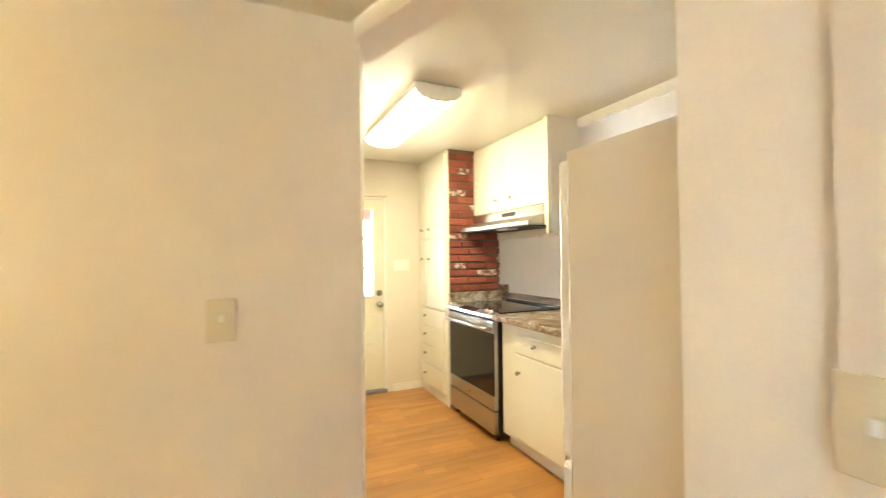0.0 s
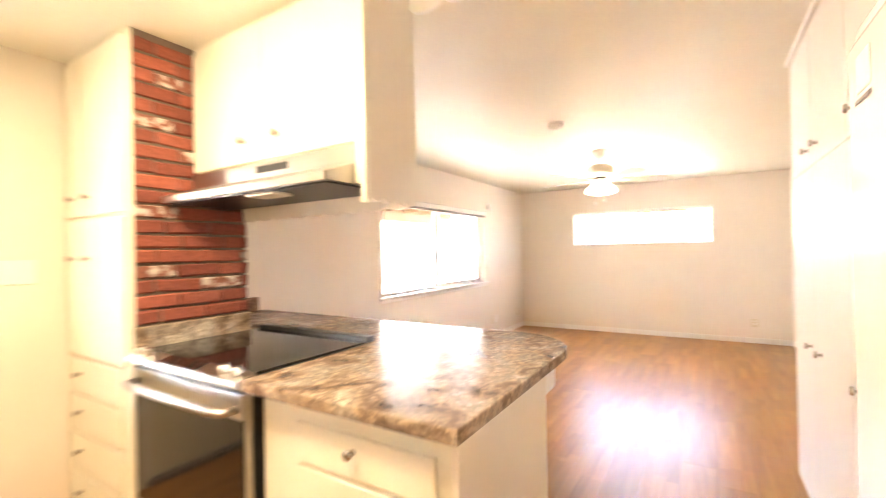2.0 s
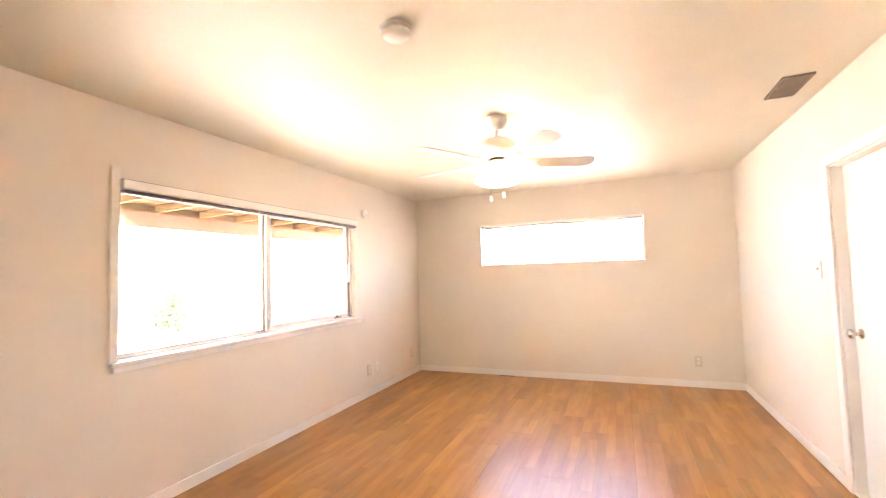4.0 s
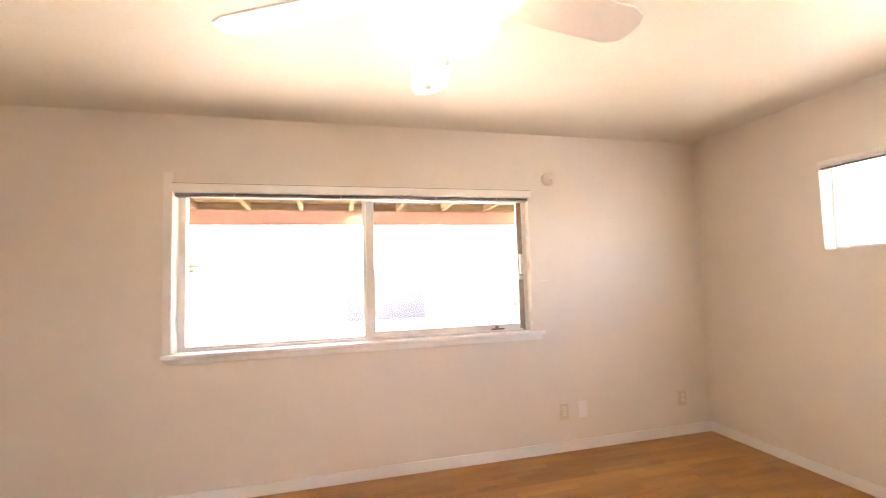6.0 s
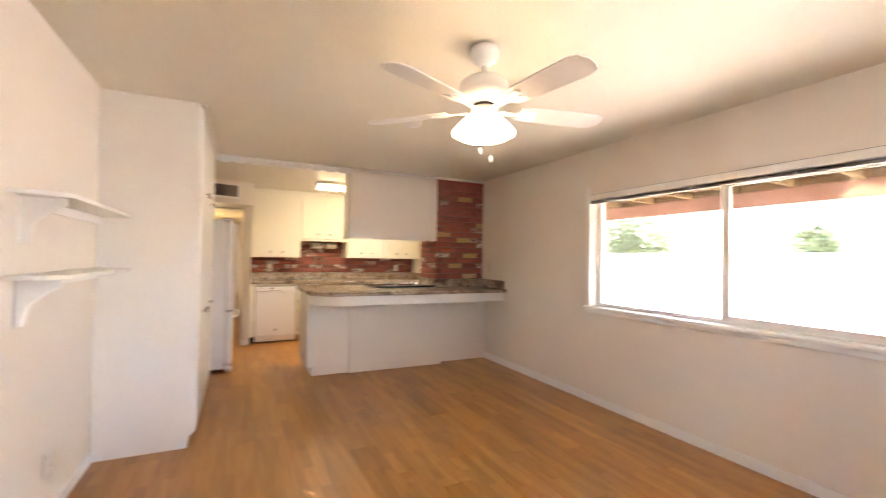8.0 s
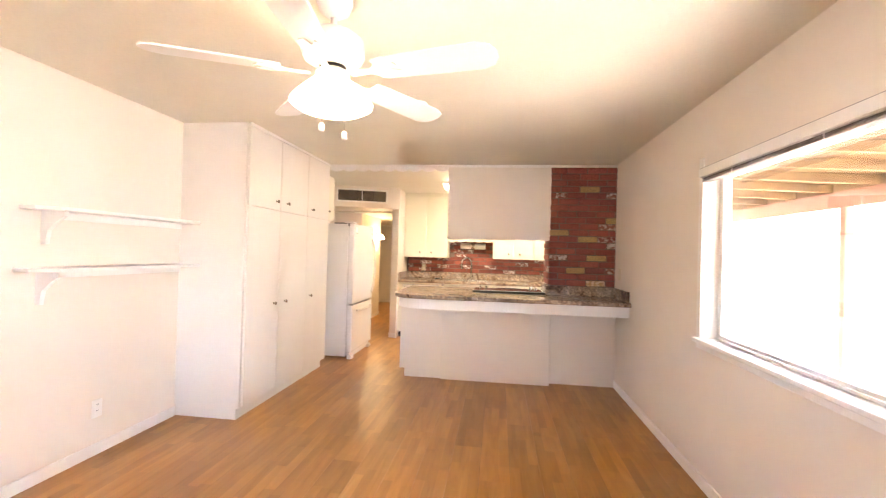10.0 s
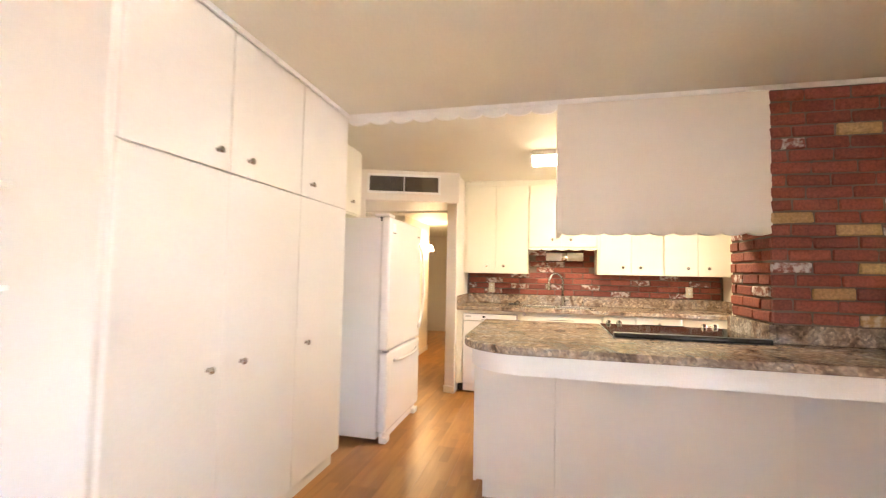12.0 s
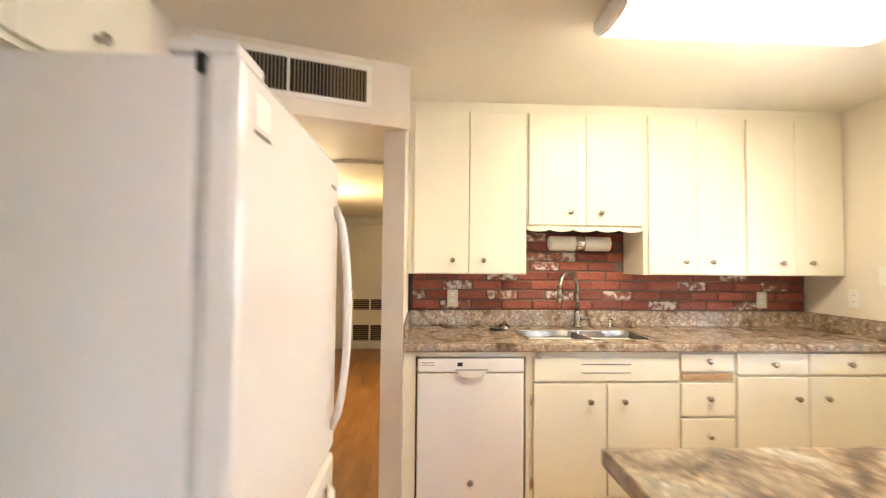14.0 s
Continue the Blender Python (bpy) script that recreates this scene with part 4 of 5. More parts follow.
for a, b in ((SY0 + 0.006, my - 0.012), (my + 0.012, SY1 - 0.006)):
    bm = bmesh.new()
    top = [(SX0 + 0.008, a), (SX1 - 0.006, a), (SX1 - 0.006, b), (SX0 + 0.008, b)]
    cx, cy = (SX0 + SX1) / 2, (a + b) / 2
    vt = [bm.verts.new((x, y, 0.9262)) for x, y in top]
    vb = [bm.verts.new((cx + (x - cx) * 0.88, cy + (y - cy) * 0.88, 0.765)) for x, y in top]
    for i in range(4):
        bm.faces.new((vt[i - 1], vt[i], vb[i], vb[i - 1]))
    bm.faces.new(vb)
    bmesh.ops.bevel(bm, geom=[e for e in bm.edges if not e.is_boundary], offset=0.025, segments=3, affect="EDGES", profile=0.5)
    bowl = part("bowl", bm, SINKSTEEL, sk, "", True)
    part("drain", lathe([(0.038, 0), (0.038, 0.003), (0.02, 0.004), (0.003, 0.002)], cx, cy, 0.7655, 20), CHROME, bowl, "", True)

fc = thing("faucet", -0.345, 2.31, 0.93, "brushed gooseneck faucet with a pull-down spray", "faucet")
part("base", lathe([(0.030, 0), (0.030, 0.006), (0.021, 0.02), (0.019, 0.10), (0.015, 0.11)], -0.345, 2.31, 0.9345, 24), SINKSTEEL, fc, "", True)
arc = [(-0.345, 2.31, 1.04), (-0.345, 2.31, 1.195)]
for i in range(1, 13):
    a = math.pi * i / 12
    arc.append((-0.345 + 0.055 * (1 - math.cos(a)), 2.31 - 0.078 * (1 - math.cos(a)), 1.195 + 0.10 * math.sin(a)))
part("spout", tube(arc, 0.0135, 14), SINKSTEEL, fc, "", True)
end = Vector(arc[-1])
part("spray_head", tube([end, end - Vector((0, 0, 0.03)), end - Vector((0, 0, 0.09))], 0.016, 14, [0.014, 0.017, 0.020]), SINKSTEEL, fc, "", True)
part("lever", tube([(-0.345, 2.33, 0.985), (-0.34, 2.365, 0.99), (-0.335, 2.40, 1.01)], 0.008, 10, [0.011, 0.009, 0.006]), SINKSTEEL, fc, "", True)
sp = thing("soap_dispenser", -0.34, 2.53, 0.93, "small satin metal soap pump on the sink ledge", "soap dispenser")
part("pump", lathe([(0.016, 0), (0.016, 0.004), (0.010, 0.008), (0.009, 0.055), (0.005, 0.058)], -0.34, 2.53, 0.9345, 18), SINKSTEEL, sp, "", True)
part("nozzle", tube([(-0.34, 2.53, 0.985), (-0.305, 2.53, 0.99), (-0.28, 2.53, 0.982)], 0.005, 8), SINKSTEEL, sp, "", True)
st = thing("sink_strainer", -0.235, 1.765, 0.928, "dark metal sink strainer lying on the counter", "strainer")
part("basket", lathe([(0.038, 0), (0.046, 0.012), (0.044, 0.016), (0.02, 0.012)], -0.235, 1.745, 0.9285, 22), BLACK, st, "", True)
part("stopper", turned(lathe([(0.034, 0), (0.036, 0.006), (0.012, 0.012), (0.009, 0.028), (0.013, 0.034), (0.003, 0.036)], segs=20), pose(-0.255, 1.80, 0.9445, 0, 28, 0)), SINKSTEEL, st, "bright metal stopper", True)

wl = thing("wall_light", SINK + 0.06, 2.31, 1.44, "unlit frosted double tube wall light with a metal band", "wall light")
part("backplate", box(SINK + 0.031, SINK + 0.05, 2.28, 2.37, 1.455, 1.535, 0.004), CHROME, wl)
part("shade", lathe([(0.040, 2.12), (0.049, 2.125), (0.049, 2.29), (0.045, 2.295)], SINK + 0.10, 0, 1.492, 24, "y"), FROST, wl, "frosted white glass tube", True)
part("shade", lathe([(0.045, 2.355), (0.049, 2.36), (0.049, 2.53), (0.040, 2.535)], SINK + 0.10, 0, 1.492, 24, "y"), FROST, wl, "frosted white glass tube", True)
part("band", lathe([(0.046, 2.294), (0.051, 2.295), (0.051, 2.355), (0.046, 2.356)], SINK + 0.10, 0, 1.492, 24, "y"), CHROME, wl, "brushed metal band", True)

# ---- refrigerator ----
fr = thing("refrigerator", 1.36, 0.6, 0, "white bottom-freezer refrigerator with a long bowed handle", "refrigerator")
FX0, FX1, FZ = 0.905, 1.745, 1.701
part("body", box(FX0, FX1, 0.235, 0.885, 0.035, FZ, 0.008), WHITE, fr)
fd = part("door", box(FX0 - 0.003, FX1 + 0.003, 0.895, 0.962, 0.69, FZ + 0.005, 0.018), WHITE, fr, "tall upper door")
fz = part("freezer_drawer", box(FX0 - 0.003, FX1 + 0.003, 0.895, 0.962, 0.085, 0.675, 0.018), WHITE, fr, "white freezer drawer")
part("gasket", boxes([(FX0 + 0.01, FX1 - 0.01, 0.8855, 0.8945, 0.09, 0.67), (FX0 + 0.01, FX1 - 0.01, 0.8855, 0.8945, 0.695, FZ)]), SEAL, fr)
hp = []
for i in range(15):
    f = i / 14
    hp.append((FX0 + 0.065, 0.965 + 0.05 * math.sin(math.pi * f) ** 0.55, 0.775 + 0.765 * f))
part("handle", tube(hp, 0.014, 12), WHITE, fd, "long bowed white handle", True)
hp = []
for i in range(13):
    f = i / 12
    hp.append((FX0 + 0.10 + 0.60 * f, 0.965 + 0.045 * math.sin(math.pi * f) ** 0.55, 0.60))
part("handle", tube(hp, 0.013, 12), WHITE, fz, "bowed white drawer handle", True)
part("hinge_cover", box(FX1 - 0.13, FX1 - 0.005, 0.83, 0.952, FZ + 0.0055, FZ + 0.03, 0.008), WHITE, fr)
part("hinge", box(FX1 - 0.05, FX1 - 0.006, 0.92, 0.958, 0.676, 0.689), GREY, fr)
part("label", box(FX1 - 0.13, FX1 - 0.06, 0.9625, 0.9635, 1.60, 1.662), WPLASTIC, fd, "small paper label")
part("mark", box(FX1 - 0.135, FX1 - 0.055, 0.9637, 0.9645, 1.583, 1.590), GREY, fd, "printed grey bar")
part("hinge", box(FX1 - 0.03, FX1 + 0.004, 0.884, 0.8945, FZ - 0.03, FZ + 0.004, 0.002), BLACK, fr, "small black hinge")
part("badge", box(FX0 + 0.05, FX0 + 0.12, 0.9625, 0.9645, 1.60, 1.613), GREY, fd, "small grey badge")
part("grille", box(FX0 + 0.02, FX1 - 0.02, 0.90, 0.93, 0.012, 0.08, 0.004), WHITE, fr)
for wx in (FX0 + 0.06, FX1 - 0.06):
    part("roller_cover", box(wx - 0.045, wx + 0.045, 0.90, 0.962, 0.0, 0.05, 0.010), WHITE, fr)
    part("foot", lathe([(0.02, 0), (0.02, 0.02), (0.012, 0.036)], wx, 0.32, 0, 14), GREY, fr)

fp = thing("side_panel", 0.878, 0.53, 0, "plain cream panel beside the refrigerator", "panel")
part("panel", box(0.868, 0.888, SOUTH + 0.002, 0.8665, 0.0, 1.716, 0.002), WALL, fp)
part("edge_strip", box(0.8675, 0.8885, 0.867, 0.870, 0.0, 1.7155, 0.001), TRIM, fp, "thin white edge strip")
# Unidentified small dark item, built as a black block with a grey bar.
pl = thing("panel_top_block", 0.878, 0.385, 1.716, "small black block lying on top of the side panel", "clip")
part("clip", box(0.864, 0.892, 0.352, 0.420, 1.7165, 1.728, 0.003), BLACK, pl)
part("lever", tube([(0.877, 0.36, 1.7295), (0.877, 0.385, 1.736), (0.877, 0.41, 1.7295)], 0.004, 8), GREY, pl, "thin grey bar", True)
of = thing("wall_cabinet", 1.64, 0.34, 1.77, "cream cabinet above the refrigerator", "cabinet")
part("body", box(1.22, 2.083, SOUTH + 0.002, 0.465, 1.77, H - 0.002), CAB, of)
front(of, "door", "y", 0.465, 1.235, 1.635, 1.785, H - 0.03, CAB, [(1.43, 1.88)])
front(of, "door", "y", 0.465, 1.645, 2.04, 1.785, H - 0.03, CAB, [(1.73, 1.88)])

# ---- tall white cupboards ----
pn = thing("tall_cupboard", 2.9, 0.46, 0, "wall of tall white cupboards with chrome knobs", "cupboard")
PX0, PX1, PY = 2.085, 3.752, 0.752
part("body", box(PX0, PX1, SOUTH + 0.002, PY, 0.092, H - 0.002, 0.002), CABW, pn)
part("plinth", box(PX0 + 0.03, PX1 - 0.012, SOUTH + 0.002, PY - 0.032, 0.0, 0.0915), CABW, pn)
for a, b, k in ((3.228, 3.725, 3.30), (2.668, 3.222, 3.105), (2.11, 2.662, 2.565)):
    front(pn, "door", "y", PY, a, b, 1.709, 2.338, CABW, [(k, 1.788)], thick=0.025 if k == 3.045 else 0.018, label="upper white door")
    front(pn, "door", "y", PY, a - 0.002, b + 0.002, 0.10, 1.703, CABW, [(k, 0.877)], label="tall white door")

# ---- shelves ----
for sz, xl in ((1.545, 4.925), (1.205, 4.945)):
    sh = thing("wall_shelf", (xl + 3.74) / 2, SOUTH + 0.09, sz - 0.14, "narrow white wall shelf on a wooden bracket", "shelf", "shelves beside the cupboards")
    pts = [(3.755, SOUTH + 0.002), (xl, SOUTH + 0.002), (xl, SOUTH + 0.10), (xl - 0.09, SOUTH + 0.187), (3.755, SOUTH + 0.187)]
    part("board", slab(pts, sz, sz + 0.02, 0.003), TRIM, sh)
    part("cleat", box(3.755, xl - 0.13, SOUTH + 0.002, SOUTH + 0.02, sz - 0.045, sz - 0.0005, 0.002), TRIM, sh)
    prof = [(SOUTH + 0.002, sz - 0.0005), (SOUTH + 0.15, sz - 0.0005), (SOUTH + 0.15, sz - 0.03), (SOUTH + 0.10, sz - 0.06), (SOUTH + 0.045, sz - 0.11), (SOUTH + 0.03, sz - 0.19), (SOUTH + 0.002, sz - 0.19)]
    bm = bmesh.new()
    a = [bm.verts.new((xl - 0.14, y, z)) for y, z in prof]
    b = [bm.verts.new((xl - 0.115, y, z)) for y, z in prof]
    bm.faces.new(a)
    bm.faces.new(b)
    for i in range(len(prof)):
        bm.faces.new((a[i - 1], a[i], b[i], b[i - 1]))
    part("bracket", bm, TRIM, sh)

# ---- ceiling fan ----
FANX, FANY = 5.31, 2.09
fan = thing("ceiling_fan", FANX, FANY, 1.79, "white five-blade ceiling fan with a lit frosted bowl", "ceiling fan")
part("canopy", lathe([(0.066, H - 0.002), (0.070, H - 0.03), (0.058, H - 0.065), (0.03, H - 0.085), (0.014, H - 0.09)], FANX, FANY, 0, 28), WPLASTIC, fan, "", True)
part("downrod", lathe([(0.012, 2.20), (0.012, H - 0.085)], FANX, FANY, 0, 14), WPLASTIC, fan, "", True)
part("motor", lathe([(0.03, 2.215), (0.085, 2.21), (0.118, 2.185), (0.122, 2.135), (0.112, 2.11), (0.07, 2.095), (0.05, 2.085), (0.05, 2.068), (0.066, 2.06), (0.066, 2.04), (0.05, 2.035)], FANX, FANY, 0, 36), WPLASTIC, fan, "", True)
part("ring", lathe([(0.0515, 2.070), (0.0515, 2.082)], FANX, FANY, 0, 28), BLACK, fan, "dark seam under the motor", True)
for k in range(5):
    a = 6.5 + 72 * k
    m = Matrix.Translation((FANX, FANY, 2.052)) @ pose(0, 0, 0, 0, 0, a) @ pose(0, 0, 0, -11, 0, 0)
    bm = slab([(0.19, -0.055), (0.24, -0.062), (0.45, -0.070), (0.59, -0.073), (0.635, -0.055), (0.652, -0.02), (0.652, 0.02), (0.635, 0.055), (0.59, 0.073), (0.45, 0.070), (0.24, 0.062), (0.19, 0.055)], 0.0, 0.007, 0.001)
    blade = part("blade", turned(bm, m), WPLASTIC, fan, "white painted blade")
    bm = slab([(0.085, -0.014), (0.17, -0.012), (0.20, -0.035), (0.27, -0.042), (0.285, -0.02), (0.25, 0), (0.285, 0.02), (0.27, 0.042), (0.20, 0.035), (0.17, 0.012), (0.085, 0.014)], -0.007, -0.0005, 0.001)
    part("blade_iron", turned(bm, m), WPLASTIC, blade, "scrolled white bracket")
part("shade", lathe([(0.055, 2.034), (0.072, 2.030), (0.10, 2.005), (0.135, 1.97), (0.158, 1.942), (0.156, 1.932), (0.12, 1.912), (0.06, 1.902), (0.01, 1.900)], FANX, FANY, 0, 40), BULB, fan, "glowing frosted glass bowl", True)
for ox, oy, zl in ((-0.01, 0.05, 1.80), (0.02, -0.03, 1.825)):
    ch = part("pull_chain", tube([(FANX + ox, FANY + oy, 1.91), (FANX + ox, FANY + oy, zl + 0.03)], 0.0022, 6), CHROME, fan, "thin pull chain")
    part("fob", lathe([(0.004, 0.034), (0.010, 0.028), (0.011, 0.006), (0.006, 0)], FANX + ox, FANY + oy, zl, 12), WPLASTIC, ch, "white fob", True)

# ---- lamps and small fixtures ----
kl = thing("ceiling_light", 0.91, 2.64, 2.27, "lit fluorescent wraparound kitchen ceiling light", "ceiling light")
KX0, KX1, KY0, KY1 = 0.765, 1.055, 1.97, 3.13
part("tray", box(KX0 + 0.002, KX1 - 0.002, KY0 + 0.0245, KY1 - 0.0245, H - 0.046, H - 0.001, 0.002), WPLASTIC, kl)
prof = [(KX0 + 0.004, H - 0.018), (KX0 + 0.006, H - 0.055), (KX0 + 0.04, H - 0.085), (KX0 + 0.10, H - 0.098), (KX1 - 0.10, H - 0.098), (KX1 - 0.04, H - 0.085), (KX1 - 0.006, H - 0.055), (KX1 - 0.004, H - 0.018)]
bm = bmesh.new()
lens = [(x, min(z, H - 0.047)) for x, z in prof]
a = [bm.verts.new((x, KY0 + 0.025, z)) for x, z in lens]
b = [bm.verts.new((x, KY1 - 0.025, z)) for x, z in lens]
for i in range(1, len(prof)):
    bm.faces.new((a[i - 1], a[i], b[i], b[i - 1]))
part("diffuser", bm, TUBE, kl, "glowing white diffuser")
for ya, yb in ((KY0, KY0 + 0.024), (KY1 - 0.024, KY1)):
    bm = bmesh.new()
    a = [bm.verts.new((x, ya, z)) for x, z in prof]
    b = [bm.verts.new((x, yb, z)) for x, z in prof]
    bm.faces.new(a)
    bm.faces.new(b)
    for i in range(len(prof)):
        bm.faces.new((a[i - 1], a[i], b[i], b[i - 1]))
    part("end_cap", bm, WPLASTIC, kl, "translucent white end cap")

smk = thing("smoke_detector", 4.10, 2.19, H - 0.05, "round white smoke detector on the ceiling", "smoke detector")
part("base", lathe([(0.066, H - 0.001), (0.066, H - 0.015)], 4.10, 2.19, 0, 28), WPLASTIC, smk)
part("cover", lathe([(0.060, H - 0.0155), (0.058, H - 0.035), (0.045, H - 0.046), (0.003, H - 0.048)], 4.10, 2.19, 0, 28), WPLASTIC, smk, "", True)
wdt = thing("wall_detector", 6.63, NORTH - 0.03, 1.97, "round white detector on the wall", "detector")
part("cover", lathe([(0.050, 0.001), (0.050, 0.018), (0.042, 0.030), (0.003, 0.033)], 6.63, NORTH, 2.022, 28, "-y"), WPLASTIC, wdt, "", True)
part("lens", lathe([(0.008, 0.0), (0.007, 0.004), (0.002, 0.005)], 6.645, NORTH - 0.033, 2.012, 12, "-y"), PLASTIC, wdt)
cv = thing("ceiling_vent", 5.60, 0.40, H - 0.02, "dark slatted ceiling register", "vent")
part("frame", boxes([(5.44, 5.77, 0.33, 0.345, H - 0.012, H - 0.001), (5.44, 5.77, 0.465, 0.48, H - 0.012, H - 0.001), (5.44, 5.455, 0.345, 0.465, H - 0.012, H - 0.001), (5.755, 5.77, 0.345, 0.465, H - 0.012, H - 0.001), (5.60, 5.61, 0.345, 0.465, H - 0.012, H - 0.001)]), SLAT, cv)
# Dark sheet on the solid ceiling, painted for the shade inside the register.
part("backing", box(5.455, 5.755, 0.345, 0.465, H - 0.004, H - 0.001), DARK, cv)
for i in range(5):
    part("slat", turned(box(-0.148, 0.148, -0.009, 0.009, -0.001, 0.001), pose(5.605, 0.36 + 0.022 * i, H - 0.009, 35, 0, 0)), SLAT, cv)


def plate(x, y, z, facing, name, label, toggles, w=0.072, h=0.115, material=PLASTIC):
    """A cover plate with its sockets or toggles; facing says which way it looks."""
    s = {"x": 0, "y": 90, "-x": 180, "-y": -90}[facing]
    m = Matrix.Translation((x, y, z)) @ pose(0, 0, 0, 0, 0, s)
    ob = thing(name, x, y, z - h / 2, label, name.replace("_", " "))
    cover = part("cover", turned(box(0.001, 0.007, -w / 2, w / 2, -h / 2, h / 2, 0.002), m), material, ob)
    n = max(1, round(w / 0.072))
    for i in range(n):
        u = (i - (n - 1) / 2) * 0.046
        if toggles:
            part("toggle", turned(box(0.0072, 0.017, u - 0.005, u + 0.005, -0.004, 0.014, 0.002), m), WPLASTIC, cover)
        else:
            for dz in (-0.027, 0.013):
                part("socket", turned(box(0.0072, 0.0085, u - 0.013, u + 0.013, dz, dz + 0.026, 0.0005), m), WPLASTIC, cover, "two-slot socket")
                part("slot", turned(boxes([(0.0086, 0.009, u - 0.006, u - 0.004, dz + 0.009, dz + 0.018), (0.0086, 0.009, u + 0.004, u + 0.006, dz + 0.009, dz + 0.018)]), m), DARK, cover)
    return ob


plate(6.683, NORTH, 0.285, "-y", "wall_outlet", "ivory wall outlet low on the window wall", False)
plate(6.838, NORTH, 0.290, "-y", "wall_outlet", "white cable plate low on the window wall", True, material=WPLASTIC)
plate(7.73, NORTH, 0.285, "-y", "wall_outlet", "ivory wall outlet near the corner", False)
plate(EAST, 0.625, 0.28, "-x", "wall_outlet", "ivory wall outlet under the strip window", False)
plate(4.43, SOUTH, 0.30, "y", "wall_outlet", "white wall outlet under the shelves", False, material=WPLASTIC)
plate(5.99, SOUTH, 1.28, "y", "light_switch", "white light switch beside the door", True, material=WPLASTIC)
plate(1.365, NORTH, 1.29, "-y", "light_switch", "wide white triple light switch by the back door", True, 0.165, material=WPLASTIC)
plate(0.088, NORTH, 1.30, "-y", "light_switch", "white light switch beside the wall cabinet", True, material=WPLASTIC)
plate(-0.10, NORTH, 1.15, "-y", "wall_outlet", "white outlet above the counter end", False, material=WPLASTIC)
plate(SINK + 0.033, 1.478, 1.115, "x", "wall_outlet", "ivory outlet on the brick backsplash", False)
plate(SINK + 0.033, 3.655, 1.115, "x", "wall_outlet", "ivory outlet on the brick by the counter end", False)
plate(-0.146, 1.06, 1.215, "-y", "light_switch", "ivory light switch on the hall wall", True)
plate(0.53, -0.002, 1.19, "-x", "light_switch", "ivory light switch by the doorway", True)
plate(2.30, NORTH, 1.20, "-y", "wall_outlet", "ivory outlet above the bar top", False)
nk = thing("wall_hook", 6.57, NORTH - 0.01, 1.25, "tiny white plate with a scuff beside the window", "hook")
part("plate", box(6.54, 6.60, NORTH - 0.006, NORTH - 0.001, 1.255, 1.262, 0.001), TRIM, nk)

# ---- doorway vent and hall ----
vt = thing("wall_vent", 0.47, 0.62, 2.12, "wide brown slatted vent above the doorway", "vent")
part("frame", turned(boxes([(0.185, 0.965, -0.012, -0.001, 2.115, 2.14), (0.185, 0.965, -0.012, -0.001, 2.30, 2.325), (0.185, 0.21, -0.012, -0.001, 2.14, 2.30), (0.94, 0.965, -0.012, -0.001, 2.14, 2.30), (0.568, 0.582, -0.012, -0.001, 2.14, 2.30)], 0.002), Matrix(((DIR.x, OUT.x, 0, CORNER.x), (DIR.y, OUT.y, 0, CORNER.y), (0, 0, 1, 0), (0, 0, 0, 1)))), TRIM, vt, "white frame")
# No duct is cut; a dark sheet stands in for its shade.
part("backing", angled(0.21, 0.94, 2.14, 2.30, -0.002, -0.001), DARK, vt, "dark sheet standing for the unlit duct")
VM = Matrix(((DIR.x, OUT.x, 0, CORNER.x), (DIR.y, OUT.y, 0, CORNER.y), (0, 0, 1, 0), (0, 0, 0, 1)))
for i in range(44):
    s = 0.216 + i * 0.0166  # two banks of slats, turned apart
    if 0.562 < s < 0.588:
        continue
    part("slat", turned(box(-0.005, 0.005, -0.0008, 0.0008, 2.141, 2.299), VM @ pose(s, -0.007, 0, 0, 0, 28 if s < 0.39 else 118)), SLAT, vt)

sc = thing("wall_sconce", -1.75, 0.30, 1.6, "lit hall sconce with small frosted shades", "sconce")
part("backplate", lathe([(0.05, 0.001), (0.05, 0.012), (0.03, 0.02)], -1.75, 0.22, 1.70, 24, "y"), CHROME, sc, "", True)
for dx in (-0.10, 0.10):
    part("arm", tube([(-1.75, 0.24, 1.70), (-1.75 + dx * 0.6, 0.29, 1.71), (-1.75 + dx, 0.31, 1.70)], 0.006, 8), CHROME, sc, "", True)
    part("shade", lathe([(0.022, 0.01), (0.035, -0.02), (0.055, -0.075), (0.05, -0.08), (0.01, -0.07)], -1.75 + dx, 0.31, 1.70, 24), SCONCE, sc, "glowing bell shade", True)

# Added out of view: an invented window that lets daylight into the hall.
hw = thing("added_hall_window", -0.86, -1.125, 1.1, "unseen window added to light the hall", "window", kind="structure")
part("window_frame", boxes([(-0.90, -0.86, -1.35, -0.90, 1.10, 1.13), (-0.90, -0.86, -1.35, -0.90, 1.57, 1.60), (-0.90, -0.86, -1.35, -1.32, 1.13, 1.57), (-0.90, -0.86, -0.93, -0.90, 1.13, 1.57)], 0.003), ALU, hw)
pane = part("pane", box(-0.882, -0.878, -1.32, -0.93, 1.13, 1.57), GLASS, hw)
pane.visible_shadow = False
hd = thing("door_3", -4.28, 0.36, 0, "cream closet door with louvre grilles near the floor", "door", kind="structure")
part("door_leaf", box(-4.298, -4.265, 0.13, 0.78, 0.02, 1.95, 0.003), CAB, hd)
part("casing", boxes([(-4.298, -4.25, 0.06, 0.125, 0, 2.02), (-4.298, -4.25, 0.785, 0.85, 0, 2.02), (-4.298, -4.25, 0.125, 0.785, 1.955, 2.02)], 0.004), CAB, hd)
